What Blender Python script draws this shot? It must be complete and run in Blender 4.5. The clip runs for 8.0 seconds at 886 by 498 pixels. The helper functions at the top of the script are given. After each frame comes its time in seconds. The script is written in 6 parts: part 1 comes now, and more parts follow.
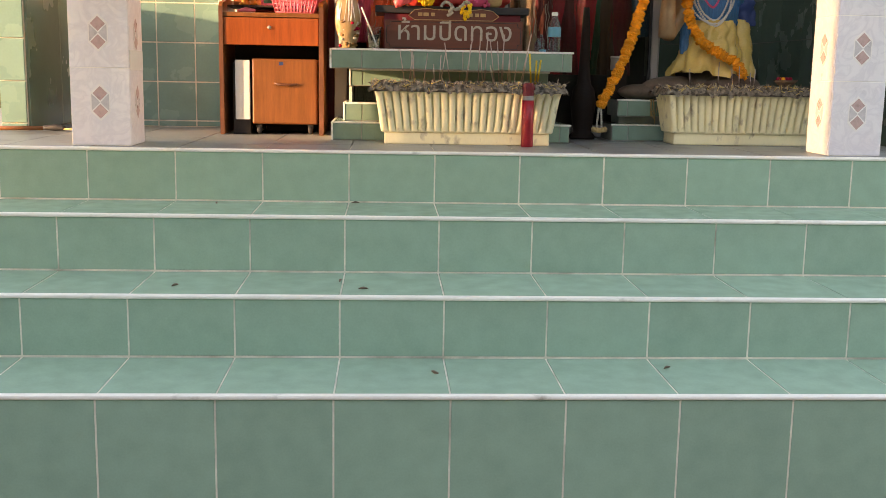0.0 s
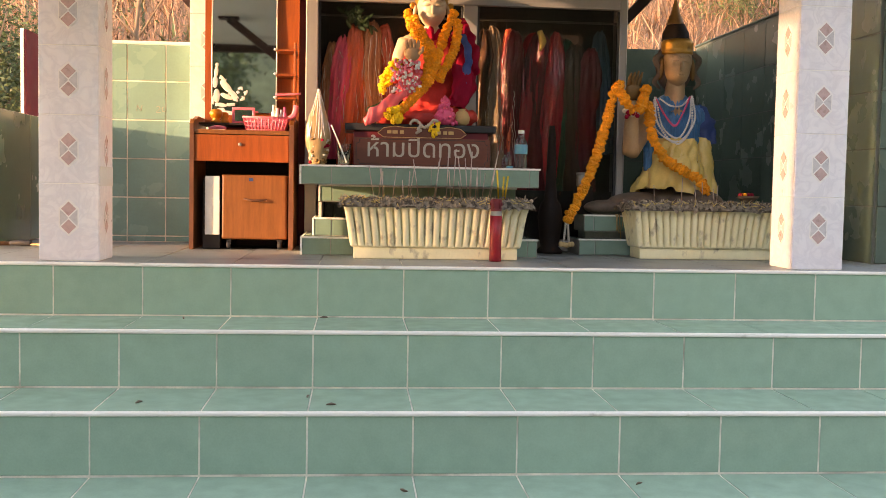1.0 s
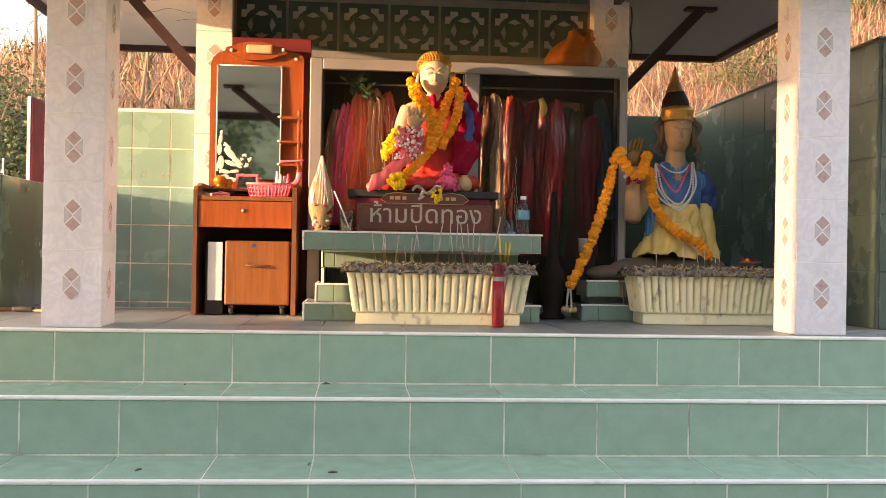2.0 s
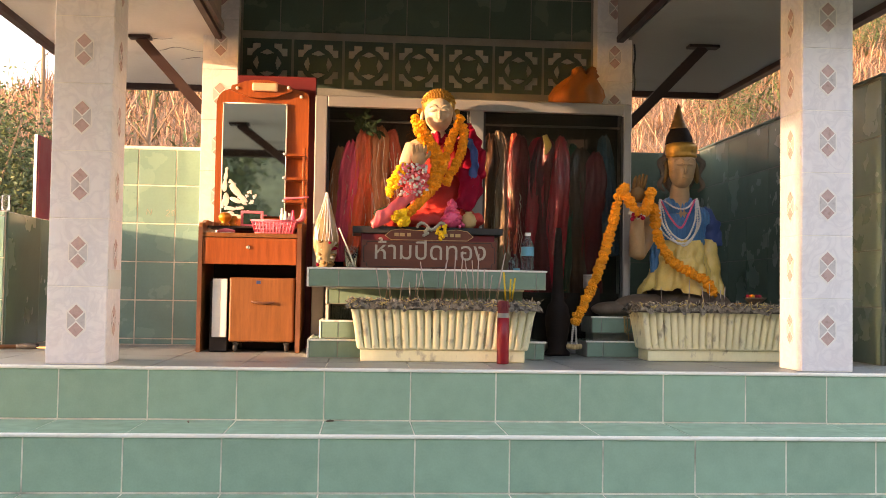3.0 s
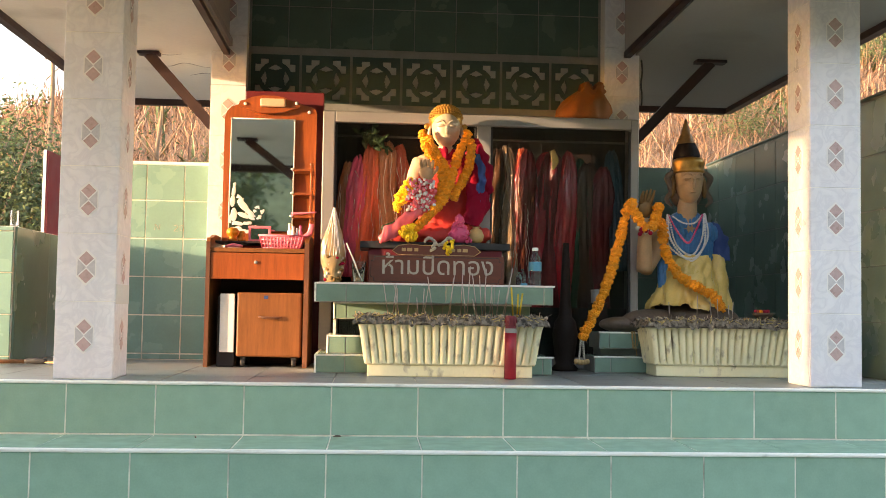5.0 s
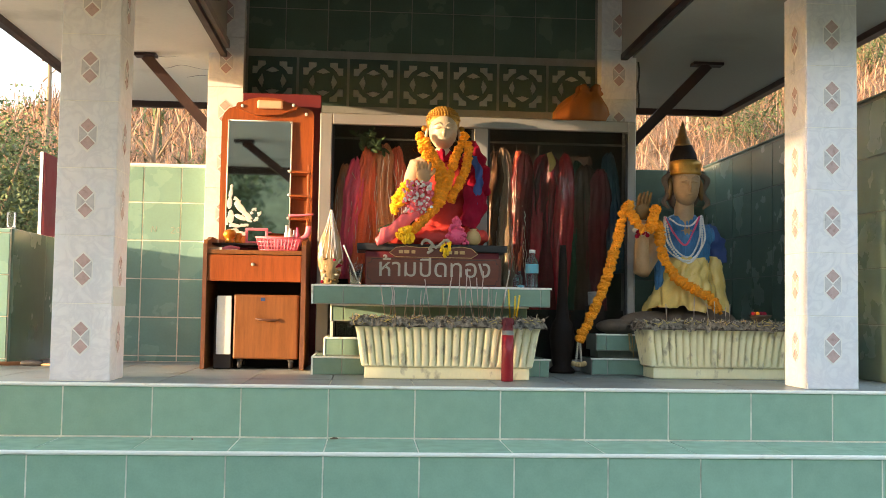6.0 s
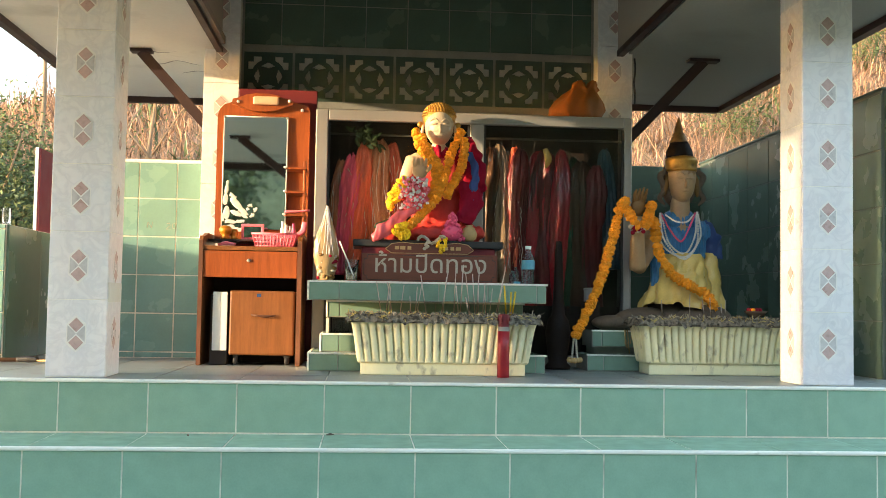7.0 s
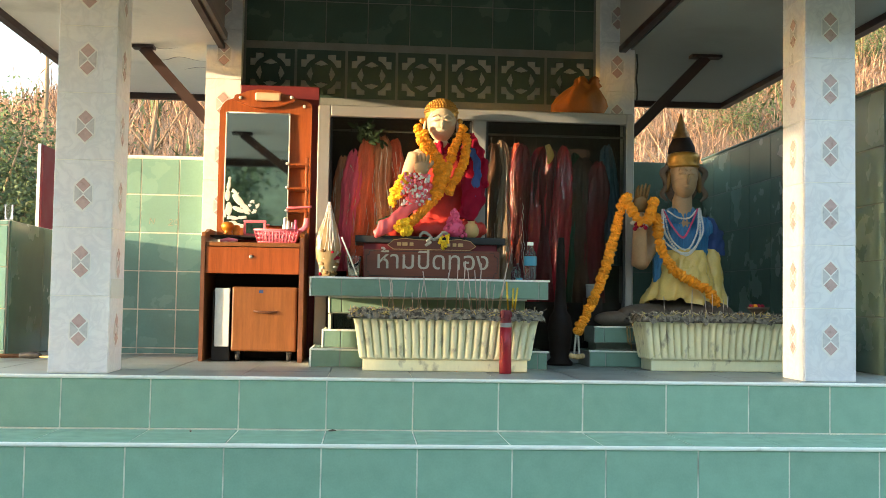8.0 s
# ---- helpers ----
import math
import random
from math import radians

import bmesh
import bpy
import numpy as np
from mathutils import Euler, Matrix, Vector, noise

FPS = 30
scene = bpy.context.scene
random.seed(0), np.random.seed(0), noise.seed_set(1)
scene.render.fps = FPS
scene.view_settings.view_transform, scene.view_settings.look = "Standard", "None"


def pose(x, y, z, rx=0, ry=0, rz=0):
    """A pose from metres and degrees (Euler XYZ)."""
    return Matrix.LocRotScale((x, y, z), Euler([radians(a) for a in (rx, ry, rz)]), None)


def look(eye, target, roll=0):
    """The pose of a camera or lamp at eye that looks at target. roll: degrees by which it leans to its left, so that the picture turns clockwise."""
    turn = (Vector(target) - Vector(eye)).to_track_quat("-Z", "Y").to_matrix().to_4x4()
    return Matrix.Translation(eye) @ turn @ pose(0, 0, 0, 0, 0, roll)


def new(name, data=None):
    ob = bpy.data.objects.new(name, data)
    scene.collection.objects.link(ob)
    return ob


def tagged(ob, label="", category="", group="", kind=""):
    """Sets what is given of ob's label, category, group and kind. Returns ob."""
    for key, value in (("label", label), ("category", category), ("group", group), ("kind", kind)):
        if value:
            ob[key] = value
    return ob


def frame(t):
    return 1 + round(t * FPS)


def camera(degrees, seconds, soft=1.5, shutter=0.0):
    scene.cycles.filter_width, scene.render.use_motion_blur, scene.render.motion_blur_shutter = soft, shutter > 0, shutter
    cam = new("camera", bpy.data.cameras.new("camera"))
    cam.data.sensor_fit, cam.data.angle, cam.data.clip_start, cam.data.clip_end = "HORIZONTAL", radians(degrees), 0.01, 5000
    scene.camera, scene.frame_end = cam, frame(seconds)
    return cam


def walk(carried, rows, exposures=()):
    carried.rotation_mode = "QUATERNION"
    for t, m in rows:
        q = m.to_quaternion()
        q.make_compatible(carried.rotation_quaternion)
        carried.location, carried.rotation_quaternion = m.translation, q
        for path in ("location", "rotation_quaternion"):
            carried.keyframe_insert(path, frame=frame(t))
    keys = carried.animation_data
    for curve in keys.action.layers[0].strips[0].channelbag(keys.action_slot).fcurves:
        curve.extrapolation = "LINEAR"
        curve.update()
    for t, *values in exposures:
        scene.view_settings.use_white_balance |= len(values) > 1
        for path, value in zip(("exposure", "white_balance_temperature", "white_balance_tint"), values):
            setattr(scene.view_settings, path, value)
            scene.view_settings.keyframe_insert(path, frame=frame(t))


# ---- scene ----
# The camera turns where it stands, about chest height above the ground in front of the steps.
cam = camera(46.2, 8.0, soft=0.8)
EYE = (0.014, -3.645, 0.276)
TURNS = [  # seconds, yaw, pitch, lean to the left
    (0.0, -3.227, -9.666, 1.037),
    (0.3, -3.953, -7.810, 1.048),
    (0.5, -4.344, -6.393, 1.056),
    (0.7, -4.629, -5.110, 1.054),
    (1.0, -4.834, -3.329, 1.051),
    (1.5, -4.792, -0.940, 1.027),
    (2.0, -4.634, 0.286, 0.986),
    (2.2, -4.590, 0.762, 0.972),
    (3.3, -4.275, 2.810, 0.896),
    (3.5, -4.238, 3.140, 0.882),
    (4.0, -4.092, 3.368, 0.892),
    (4.5, -3.982, 3.164, 0.926),
    (4.7, -3.945, 3.079, 0.930),
    (5.8, -3.921, 3.278, 0.950),
    (6.0, -4.089, 3.235, 0.951),
    (6.5, -4.295, 3.117, 0.963),
    (7.0, -4.313, 3.027, 0.971),
    (7.5, -4.274, 2.912, 0.959),
    (8.0, -4.199, 2.814, 0.971),
]


def aim(yaw, pitch, lean):
    a, b = radians(yaw), radians(pitch)
    way = Vector((-math.sin(a) * math.cos(b), math.cos(a) * math.cos(b), math.sin(b)))
    return look(EYE, Vector(EYE) + way, lean)


walk(cam, [(t, aim(a, b, c)) for t, a, b, c in TURNS], [(0.0, 2.0, 8600, 34), (0.5, 2.0, 8650, 38), (1.5, 2.06, 8450, 38), (3.5, 2.13, 8350, 36), (4.5, 2.13, 7850, 30), (6.5, 2.14, 7250, 17), (8.0, 2.14, 6800, 10)])

# ---- light: low warm evening sun from the side, pale sky ----
SUN_FROM = Vector((-1.0, -0.35, 0.125)).normalized()
world = bpy.data.worlds.new("world")
scene.world = world
world.use_nodes = True
sky = world.node_tree.nodes.new("ShaderNodeTexSky")
sky.sky_type, sky.sun_disc = "NISHITA", False
sky.sun_elevation = math.asin(SUN_FROM.z)
sky.sun_rotation = math.atan2(SUN_FROM.x, SUN_FROM.y)
sky.air_density, sky.dust_density = 1.0, 0.6
world.node_tree.nodes["Background"].inputs["Strength"].default_value = 0.34
world.node_tree.links.new(sky.outputs[0], world.node_tree.nodes["Background"].inputs["Color"])
sun_data = bpy.data.lights.new("sun", "SUN")
sun_data.energy, sun_data.angle, sun_data.color = 2.5, radians(0.6), (1.0, 0.78, 0.50)
sun = new("sun", sun_data)
sun.matrix_world = look(SUN_FROM * 30, (0, 0, 0))


# ---- materials ----
def mat(name, color, rough=0.6, vary=0.12, scale=6.0, fine=90.0, bump=0.1, metal=0.0, per=0.0, spec=0.5, dirt=None, stretch=(1, 1, 1), coat=0.0):
    """A node material: base colour broken up by a broad and a fine noise, with relief; per: how far single pieces differ."""
    m = bpy.data.materials.new(name)
    m.use_nodes = True
    nt = m.node_tree
    n, l = nt.nodes, nt.links
    b = n["Principled BSDF"]
    b.inputs["Roughness"].default_value, b.inputs["Metallic"].default_value = rough, metal
    b.inputs["Specular IOR Level"].default_value = spec
    b.inputs["Coat Weight"].default_value = coat
    geo = n.new("ShaderNodeNewGeometry")
    mp = n.new("ShaderNodeMapping")
    mp.inputs["Scale"].default_value = stretch
    l.new(geo.outputs["Position"], mp.inputs["Vector"])

    def noise_at(s, detail):
        t = n.new("ShaderNodeTexNoise")
        t.inputs["Scale"].default_value, t.inputs["Detail"].default_value = s, detail
        l.new(mp.outputs[0], t.inputs["Vector"])
        return t

    big, small = noise_at(scale, 4), noise_at(fine, 3)
    mix = n.new("ShaderNodeMath")
    mix.operation = "MULTIPLY_ADD"
    mix.inputs[1].default_value = 0.45
    l.new(small.outputs["Fac"], mix.inputs[0])
    l.new(big.outputs["Fac"], mix.inputs[2])
    total = mix.outputs[0]
    if per:
        info = n.new("ShaderNodeObjectInfo")
        add = n.new("ShaderNodeMath")
        add.operation, add.inputs[1].default_value = "MULTIPLY_ADD", per
        l.new(info.outputs["Random"], add.inputs[0])
        l.new(total, add.inputs[2])
        total = add.outputs[0]
    ramp = n.new("ShaderNodeMapRange")
    mid = 0.72 + per / 2
    ramp.inputs[1].default_value, ramp.inputs[2].default_value = mid - 0.35, mid + 0.35
    ramp.inputs[3].default_value, ramp.inputs[4].default_value = 1 - vary, 1 + vary
    l.new(total, ramp.inputs[0])
    mul = n.new("ShaderNodeVectorMath")
    mul.operation = "SCALE"
    mul.inputs[0].default_value = color
    l.new(ramp.outputs[0], mul.inputs["Scale"])
    out = mul.outputs[0]
    if dirt:
        col, lo, hi, ds = dirt
        dn = noise_at(ds, 6)
        dr = n.new("ShaderNodeMapRange")
        dr.inputs[1].default_value, dr.inputs[2].default_value = lo, hi
        l.new(dn.outputs["Fac"], dr.inputs[0])
        dm = n.new("ShaderNodeMix")
        dm.data_type = "RGBA"
        dm.inputs[7].default_value = (*col, 1)
        l.new(dr.outputs[0], dm.inputs[0])
        l.new(out, dm.inputs[6])
        out = dm.outputs[2]
    l.new(out, b.inputs["Base Color"])
    if bump:
        bp = n.new("ShaderNodeBump")
        bp.inputs["Strength"].default_value, bp.inputs["Distance"].default_value = bump, 0.004
        l.new(mix.outputs[0], bp.inputs["Height"])
        l.new(bp.outputs[0], b.inputs["Normal"])
    rr = n.new("ShaderNodeMapRange")
    rr.inputs[1].default_value, rr.inputs[2].default_value = 0.3, 0.7
    rr.inputs[3].default_value, rr.inputs[4].default_value = rough * 0.85, min(1, rough * 1.2)
    l.new(big.outputs["Fac"], rr.inputs[0])
    l.new(rr.outputs[0], b.inputs["Roughness"])
    return m


def clear(name, color=(1, 1, 1), rough=0.02, ior=1.45, weight=1.0):
    m = bpy.data.materials.new(name)
    m.use_nodes = True
    b = m.node_tree.nodes["Principled BSDF"]
    b.inputs["Base Color"].default_value = (*color, 1)
    b.inputs["Roughness"].default_value, b.inputs["IOR"].default_value = rough, ior
    b.inputs["Transmission Weight"].default_value = weight
    return m


def marble(name, color, vein):
    m = mat(name, color, 0.32, 0.05, 9, 60, 0.015, per=0.2)
    nt = m.node_tree
    n, l = nt.nodes, nt.links
    geo = n.new("ShaderNodeNewGeometry")
    w = n.new("ShaderNodeTexNoise")
    w.inputs["Scale"].default_value, w.inputs["Detail"].default_value, w.inputs["Distortion"].default_value = 13, 6, 1.6
    l.new(geo.outputs["Position"], w.inputs["Vector"])
    a = n.new("ShaderNodeMath")
    a.operation, a.inputs[1].default_value = "SUBTRACT", 0.5
    l.new(w.outputs["Fac"], a.inputs[0])
    c = n.new("ShaderNodeMath")
    c.operation = "ABSOLUTE"
    l.new(a.outputs[0], c.inputs[0])
    r = n.new("ShaderNodeMapRange")
    r.inputs[1].default_value, r.inputs[2].default_value, r.inputs[3].default_value, r.inputs[4].default_value = 0.0, 0.10, 0.26, 0.0
    l.new(c.outputs[0], r.inputs[0])
    mx = n.new("ShaderNodeMix")
    mx.data_type = "RGBA"
    mx.inputs[7].default_value = (*vein, 1)
    b = n["Principled BSDF"]
    src = b.inputs["Base Color"].links[0].from_socket
    l.new(src, mx.inputs[6])
    l.new(r.outputs[0], mx.inputs[0])
    l.new(mx.outputs[2], b.inputs["Base Color"])
    return m


M = {
    "tile": mat("green_glazed_tile", (0.275, 0.437, 0.328), 0.22, 0.11, 16, 190, 0.05, per=0.25, spec=0.45),
    # Step tile darkened; the shade on altar and plinth is in the colour.
    "altar_tile": mat("shade_toned_glazed_tile", (0.20, 0.315, 0.24), 0.22, 0.12, 16, 190, 0.05, per=0.25, spec=0.45),
    "wall_tile": mat("green_wall_tile", (0.185, 0.335, 0.285), 0.25, 0.12, 5, 110, 0.03, per=0.25, dirt=((0.14, 0.25, 0.20), 0.50, 0.95, 3)),
    # Green tile with the shade of back and right walls in its colour.
    "shaded_tile": mat("shaded_green_wall_tile", (0.090, 0.140, 0.108), 0.25, 0.16, 5, 110, 0.03, per=0.25),
    # About half as bright as wall_tile; the inner face's shade is in it.
    "side_tile": mat("shaded_olive_wall_tile", (0.10, 0.17, 0.125), 0.25, 0.14, 5, 110, 0.03, per=0.25),
    "grout": mat("pale_grout", (0.74, 0.70, 0.58), 0.8, 0.2, 20, 150, 0.2, dirt=((0.26, 0.235, 0.175), 0.53, 0.74, 6)),
    "grout_dark": mat("dirty_grout", (0.30, 0.31, 0.26), 0.85, 0.25, 20, 150, 0.2),
    "grout_deep": mat("dark_wall_grout", (0.11, 0.125, 0.105), 0.85, 0.25, 20, 150, 0.2),
    "nosing": mat("white_edge_strip", (0.88, 0.85, 0.76), 0.4, 0.08, 8, 120, 0.08, dirt=((0.38, 0.34, 0.26), 0.62, 0.78, 13)),
    "floor": mat("grey_floor_tile", (0.24, 0.265, 0.25), 0.38, 0.2, 5, 90, 0.03, per=0.25, dirt=((0.16, 0.15, 0.13), 0.55, 0.75, 6)),
    "marble": marble("white_marbled_tile", (0.80, 0.79, 0.79), (0.50, 0.49, 0.53)),
    "inlay": mat("pink_inlay", (0.52, 0.36, 0.33), 0.3, 0.15, 60, 200, 0.02),
    "inlay_grey": mat("grey_inlay", (0.56, 0.54, 0.53), 0.3, 0.15, 60, 200, 0.02),
    "inlay_line": mat("white_inlay_line", (0.82, 0.80, 0.76), 0.3, 0.05, 60, 200, 0.02),
    "plaster": mat("white_plaster", (0.70, 0.68, 0.62), 0.85, 0.08, 3, 60, 0.08, dirt=((0.36, 0.34, 0.30), 0.60, 0.8, 2.2)),
    # Darker copy of white_plaster; shade under the right roof is in the colour.
    "soffit": mat("shade_toned_soffit_board", (0.36, 0.34, 0.30), 0.85, 0.08, 3, 60, 0.08, dirt=((0.30, 0.28, 0.24), 0.58, 0.8, 2.2)),
    "steel": mat("brown_painted_steel", (0.032, 0.013, 0.012), 0.5, 0.25, 8, 60, 0.1),
    "block": mat("dark_green_vent_block", (0.040, 0.076, 0.060), 0.55, 0.2, 12, 90, 0.15),
    "mortar": mat("pale_mortar", (0.26, 0.26, 0.23), 0.85, 0.2, 14, 90, 0.2),
    "wood": mat("orange_wood_veneer", (0.30, 0.072, 0.016), 0.38, 0.30, 9, 60, 0.04, stretch=(9, 9, 0.7)),
    "wood_side": mat("brown_wood_veneer", (0.215, 0.078, 0.022), 0.4, 0.28, 9, 60, 0.04, stretch=(9, 9, 0.8)),
    # Worn edge; shade on the panels' front edges is put into its colour.
    "wood_edge": mat("worn_shaded_wood_edge", (0.12, 0.042, 0.018), 0.55, 0.25, 15, 80, 0.08),
    # Near-black tone puts the shade inside cabinet and dressing table into the colour.
    "wood_shaded": mat("dark_inside", (0.022, 0.013, 0.010), 0.6, 0.2, 8, 60, 0.05),
    "sign": mat("dark_red_sign_board", (0.15, 0.042, 0.022), 0.45, 0.2, 9, 80, 0.06, stretch=(1, 1, 6)),
    "letter": mat("pale_paint", (0.44, 0.40, 0.32), 0.6, 0.1, 30, 120, 0.05),
    "letter_gold": mat("old_gold_paint", (0.50, 0.33, 0.14), 0.5, 0.15, 30, 120, 0.05),
    "alu": mat("aluminium", (0.33, 0.32, 0.30), 0.38, 0.06, 5, 80, 0.03, metal=0.35),
    "cream": mat("cream_plastic", (0.82, 0.76, 0.48), 0.42, 0.1, 7, 90, 0.06, dirt=((0.34, 0.29, 0.18), 0.58, 0.72, 26), stretch=(1, 1, 0.55)),
    "ash": mat("grey_ash", (0.185, 0.158, 0.118), 0.95, 0.9, 75, 220, 1.0, dirt=((0.045, 0.038, 0.028), 0.52, 0.62, 60)),
    "stub": mat("burnt_stub", (0.26, 0.21, 0.15), 0.95, 0.4, 60, 200, 0.4),
    "soot": mat("charred_crumbs", (0.10, 0.085, 0.06), 0.95, 0.4, 60, 200, 0.4),
    "reed": mat("yellowed_stub", (0.50, 0.38, 0.13), 0.9, 0.3, 60, 200, 0.2),
    "stick": mat("incense_stick", (0.52, 0.42, 0.35), 0.8, 0.2, 40, 120, 0.1),
    "yellow": mat("yellow_wax", (0.80, 0.55, 0.04), 0.45, 0.08, 40, 120, 0.05),
    "red": mat("red_wax", (0.33, 0.009, 0.016), 0.4, 0.12, 14, 120, 0.05),
    "marigold": mat("marigold", (0.86, 0.31, 0.010), 0.7, 0.25, 60, 220, 0.4, per=0.35),
    "marigold_yellow": mat("yellow_marigold", (0.90, 0.55, 0.015), 0.7, 0.22, 60, 220, 0.4, per=0.35),
    "leaf_green": mat("green_leaf", (0.020, 0.048, 0.012), 0.6, 0.3, 30, 120, 0.1),
    "skin": mat("painted_pale_statue", (0.50, 0.39, 0.26), 0.45, 0.14, 14, 120, 0.12, dirt=((0.42, 0.30, 0.18), 0.60, 0.78, 11)),
    "skin_tan": mat("painted_tan_statue", (0.43, 0.275, 0.145), 0.42, 0.2, 14, 120, 0.15, dirt=((0.24, 0.15, 0.08), 0.58, 0.76, 11)),
    "far_woods": mat("far_woods", (0.13, 0.145, 0.075), 0.9, 0.7, 1.6, 9, 0.6),
    "gold": mat("gold_leaf", (0.44, 0.23, 0.045), 0.36, 0.25, 30, 160, 0.3, metal=0.55, dirt=((0.14, 0.08, 0.03), 0.58, 0.75, 24)),
    "old_gold": mat("darkened_gold", (0.20, 0.105, 0.03), 0.45, 0.3, 30, 160, 0.3, metal=0.3),
    "amber": mat("golden_orange_lacquer", (0.50, 0.19, 0.015), 0.3, 0.3, 30, 160, 0.1, metal=0.3),
    "robe": mat("red_orange_robe", (0.52, 0.04, 0.028), 0.7, 0.22, 12, 140, 0.2),
    "pink": mat("pink_satin", (0.86, 0.13, 0.14), 0.33, 0.15, 12, 140, 0.15),
    "magenta": mat("crimson_cloth", (0.27, 0.004, 0.022), 0.7, 0.2, 12, 140, 0.2, spec=0.15),
    "blue": mat("dark_blue_cloth", (0.014, 0.045, 0.17), 0.55, 0.2, 12, 140, 0.2),
    "teal_cloth": mat("blue_sequin_cloth", (0.03, 0.18, 0.38), 0.35, 0.4, 40, 200, 0.8, stretch=(4, 4, 0.4)),
    "yellow_cloth": mat("yellow_satin", (0.74, 0.51, 0.15), 0.3, 0.2, 10, 140, 0.2),
    "dark_stone": mat("weathered_dark_statue", (0.13, 0.088, 0.058), 0.7, 0.4, 14, 100, 0.3),
    "urn": mat("blackened_wood", (0.018, 0.011, 0.008), 0.7, 0.4, 14, 100, 0.3, spec=0.2),
    "bead_pink": mat("pink_beads", (0.76, 0.09, 0.20), 0.35, 0.1, 60, 200, 0.05),
    "bead_white": mat("pearl_beads", (0.72, 0.70, 0.64), 0.3, 0.1, 60, 200, 0.05),
    "pink_plastic": mat("pink_plastic", (0.85, 0.20, 0.26), 0.35, 0.08, 10, 100, 0.03),
    "white_plastic": mat("white_plastic", (0.75, 0.74, 0.70), 0.4, 0.08, 10, 100, 0.03),
    "orange_cloth": mat("orange_cloth", (0.26, 0.078, 0.008), 0.7, 0.2, 10, 140, 0.25),
    "maroon": mat("maroon_board", (0.14, 0.008, 0.012), 0.6, 0.2, 6, 80, 0.1),
    "bottle": clear("clear_plastic", (0.78, 0.88, 0.92), 0.05, 1.2, 0.95),
    "bottle_label": mat("blue_label", (0.05, 0.28, 0.38), 0.4, 0.1, 30, 100, 0.02),
    "cup": clear("cup_plastic", (0.95, 0.96, 0.97), 0.05, 1.08, 0.97),
    "glass": clear("cabinet_glass", (0.66, 0.68, 0.66), 0.0, 1.2),
    "lamp_cover": mat("beige_lamp_cover", (0.72, 0.44, 0.28), 0.45, 0.1, 12, 90, 0.04),
    "tube_dark": mat("tarnished_tube", (0.13, 0.12, 0.11), 0.45, 0.1, 9, 90, 0.03, metal=0.4),
    "rubber": mat("black_rubber", (0.02, 0.02, 0.02), 0.6, 0.2, 20, 90, 0.1),
    "earth": mat("dry_earth", (0.20, 0.13, 0.075), 0.95, 0.4, 1.2, 14, 0.6, dirt=((0.13, 0.13, 0.05), 0.5, 0.7, 0.8)),
    "straw": mat("dry_grass", (0.335, 0.20, 0.13), 0.9, 0.45, 1.5, 20, 0.2),
    "bush": mat("bush_leaves", (0.082, 0.118, 0.046), 0.75, 0.5, 1.3, 12, 0.2),
    "bark": mat("grey_bark", (0.24, 0.17, 0.11), 0.9, 0.3, 6, 50, 0.5),
    "concrete": mat("grey_concrete", (0.30, 0.29, 0.27), 0.9, 0.2, 2, 40, 0.25),
}
mirror_mat = bpy.data.materials.new("mirror")
mirror_mat.use_nodes = True
mb = mirror_mat.node_tree.nodes["Principled BSDF"]
mb.inputs["Metallic"].default_value, mb.inputs["Roughness"].default_value = 1.0, 0.03
mb.inputs["Base Color"].default_value = (0.84, 0.86, 0.84, 1)
M["mirror"] = mirror_mat


# ---- building helpers ----
def part(name, bm, material, parent=None, label="", smooth=False):
    """Links a bmesh as one mesh object under a thing, or at top level."""
    me = bpy.data.meshes.new(name)
    bmesh.ops.recalc_face_normals(bm, faces=bm.faces)
    bm.to_mesh(me)
    bm.free()
    for m in material if isinstance(material, (list, tuple)) else [material]:
        me.materials.append(m)
    if smooth:
        for f in me.polygons:
            f.use_smooth = True
    ob = new(name, me)
    ob.parent = parent
    if label:
        tagged(ob, label)
    return ob


def thing(name, label, category, at=(0, 0, 0), group="", kind=""):
    ob = new(name)
    ob.location = at
    ob.empty_display_size = 0.05
    return tagged(ob, label, category, group, kind)


def box(x0, x1, y0, y1, z0, z1, bevel=0.0, bm=None, idx=0, seg=2):
    b = bmesh.new()
    m = Matrix.LocRotScale(((x0 + x1) / 2, (y0 + y1) / 2, (z0 + z1) / 2), None, (abs(x1 - x0), abs(y1 - y0), abs(z1 - z0)))
    bmesh.ops.create_cube(b, size=1, matrix=m)
    if bevel:
        bmesh.ops.bevel(b, geom=b.edges[:], offset=bevel, segments=seg, affect="EDGES", profile=0.5)
    for f in b.faces:
        f.material_index = idx
    return merge(bm, b)


def merge(bm, b):
    if bm is None:
        return b
    me = bpy.data.meshes.new("tmp")
    b.to_mesh(me)
    b.free()
    bm.from_mesh(me)
    bpy.data.meshes.remove(me)
    return bm


def ball(c, r, rot=(0, 0, 0), bm=None, idx=0, u=20, v=12):
    b = bmesh.new()
    m = Matrix.Translation(c) @ Euler([radians(a) for a in rot]).to_matrix().to_4x4() @ Matrix.Diagonal((*r, 1))
    bmesh.ops.create_uvsphere(b, u_segments=u, v_segments=v, radius=1, matrix=m)
    for f in b.faces:
        f.material_index, f.smooth = idx, True
    return merge(bm, b)


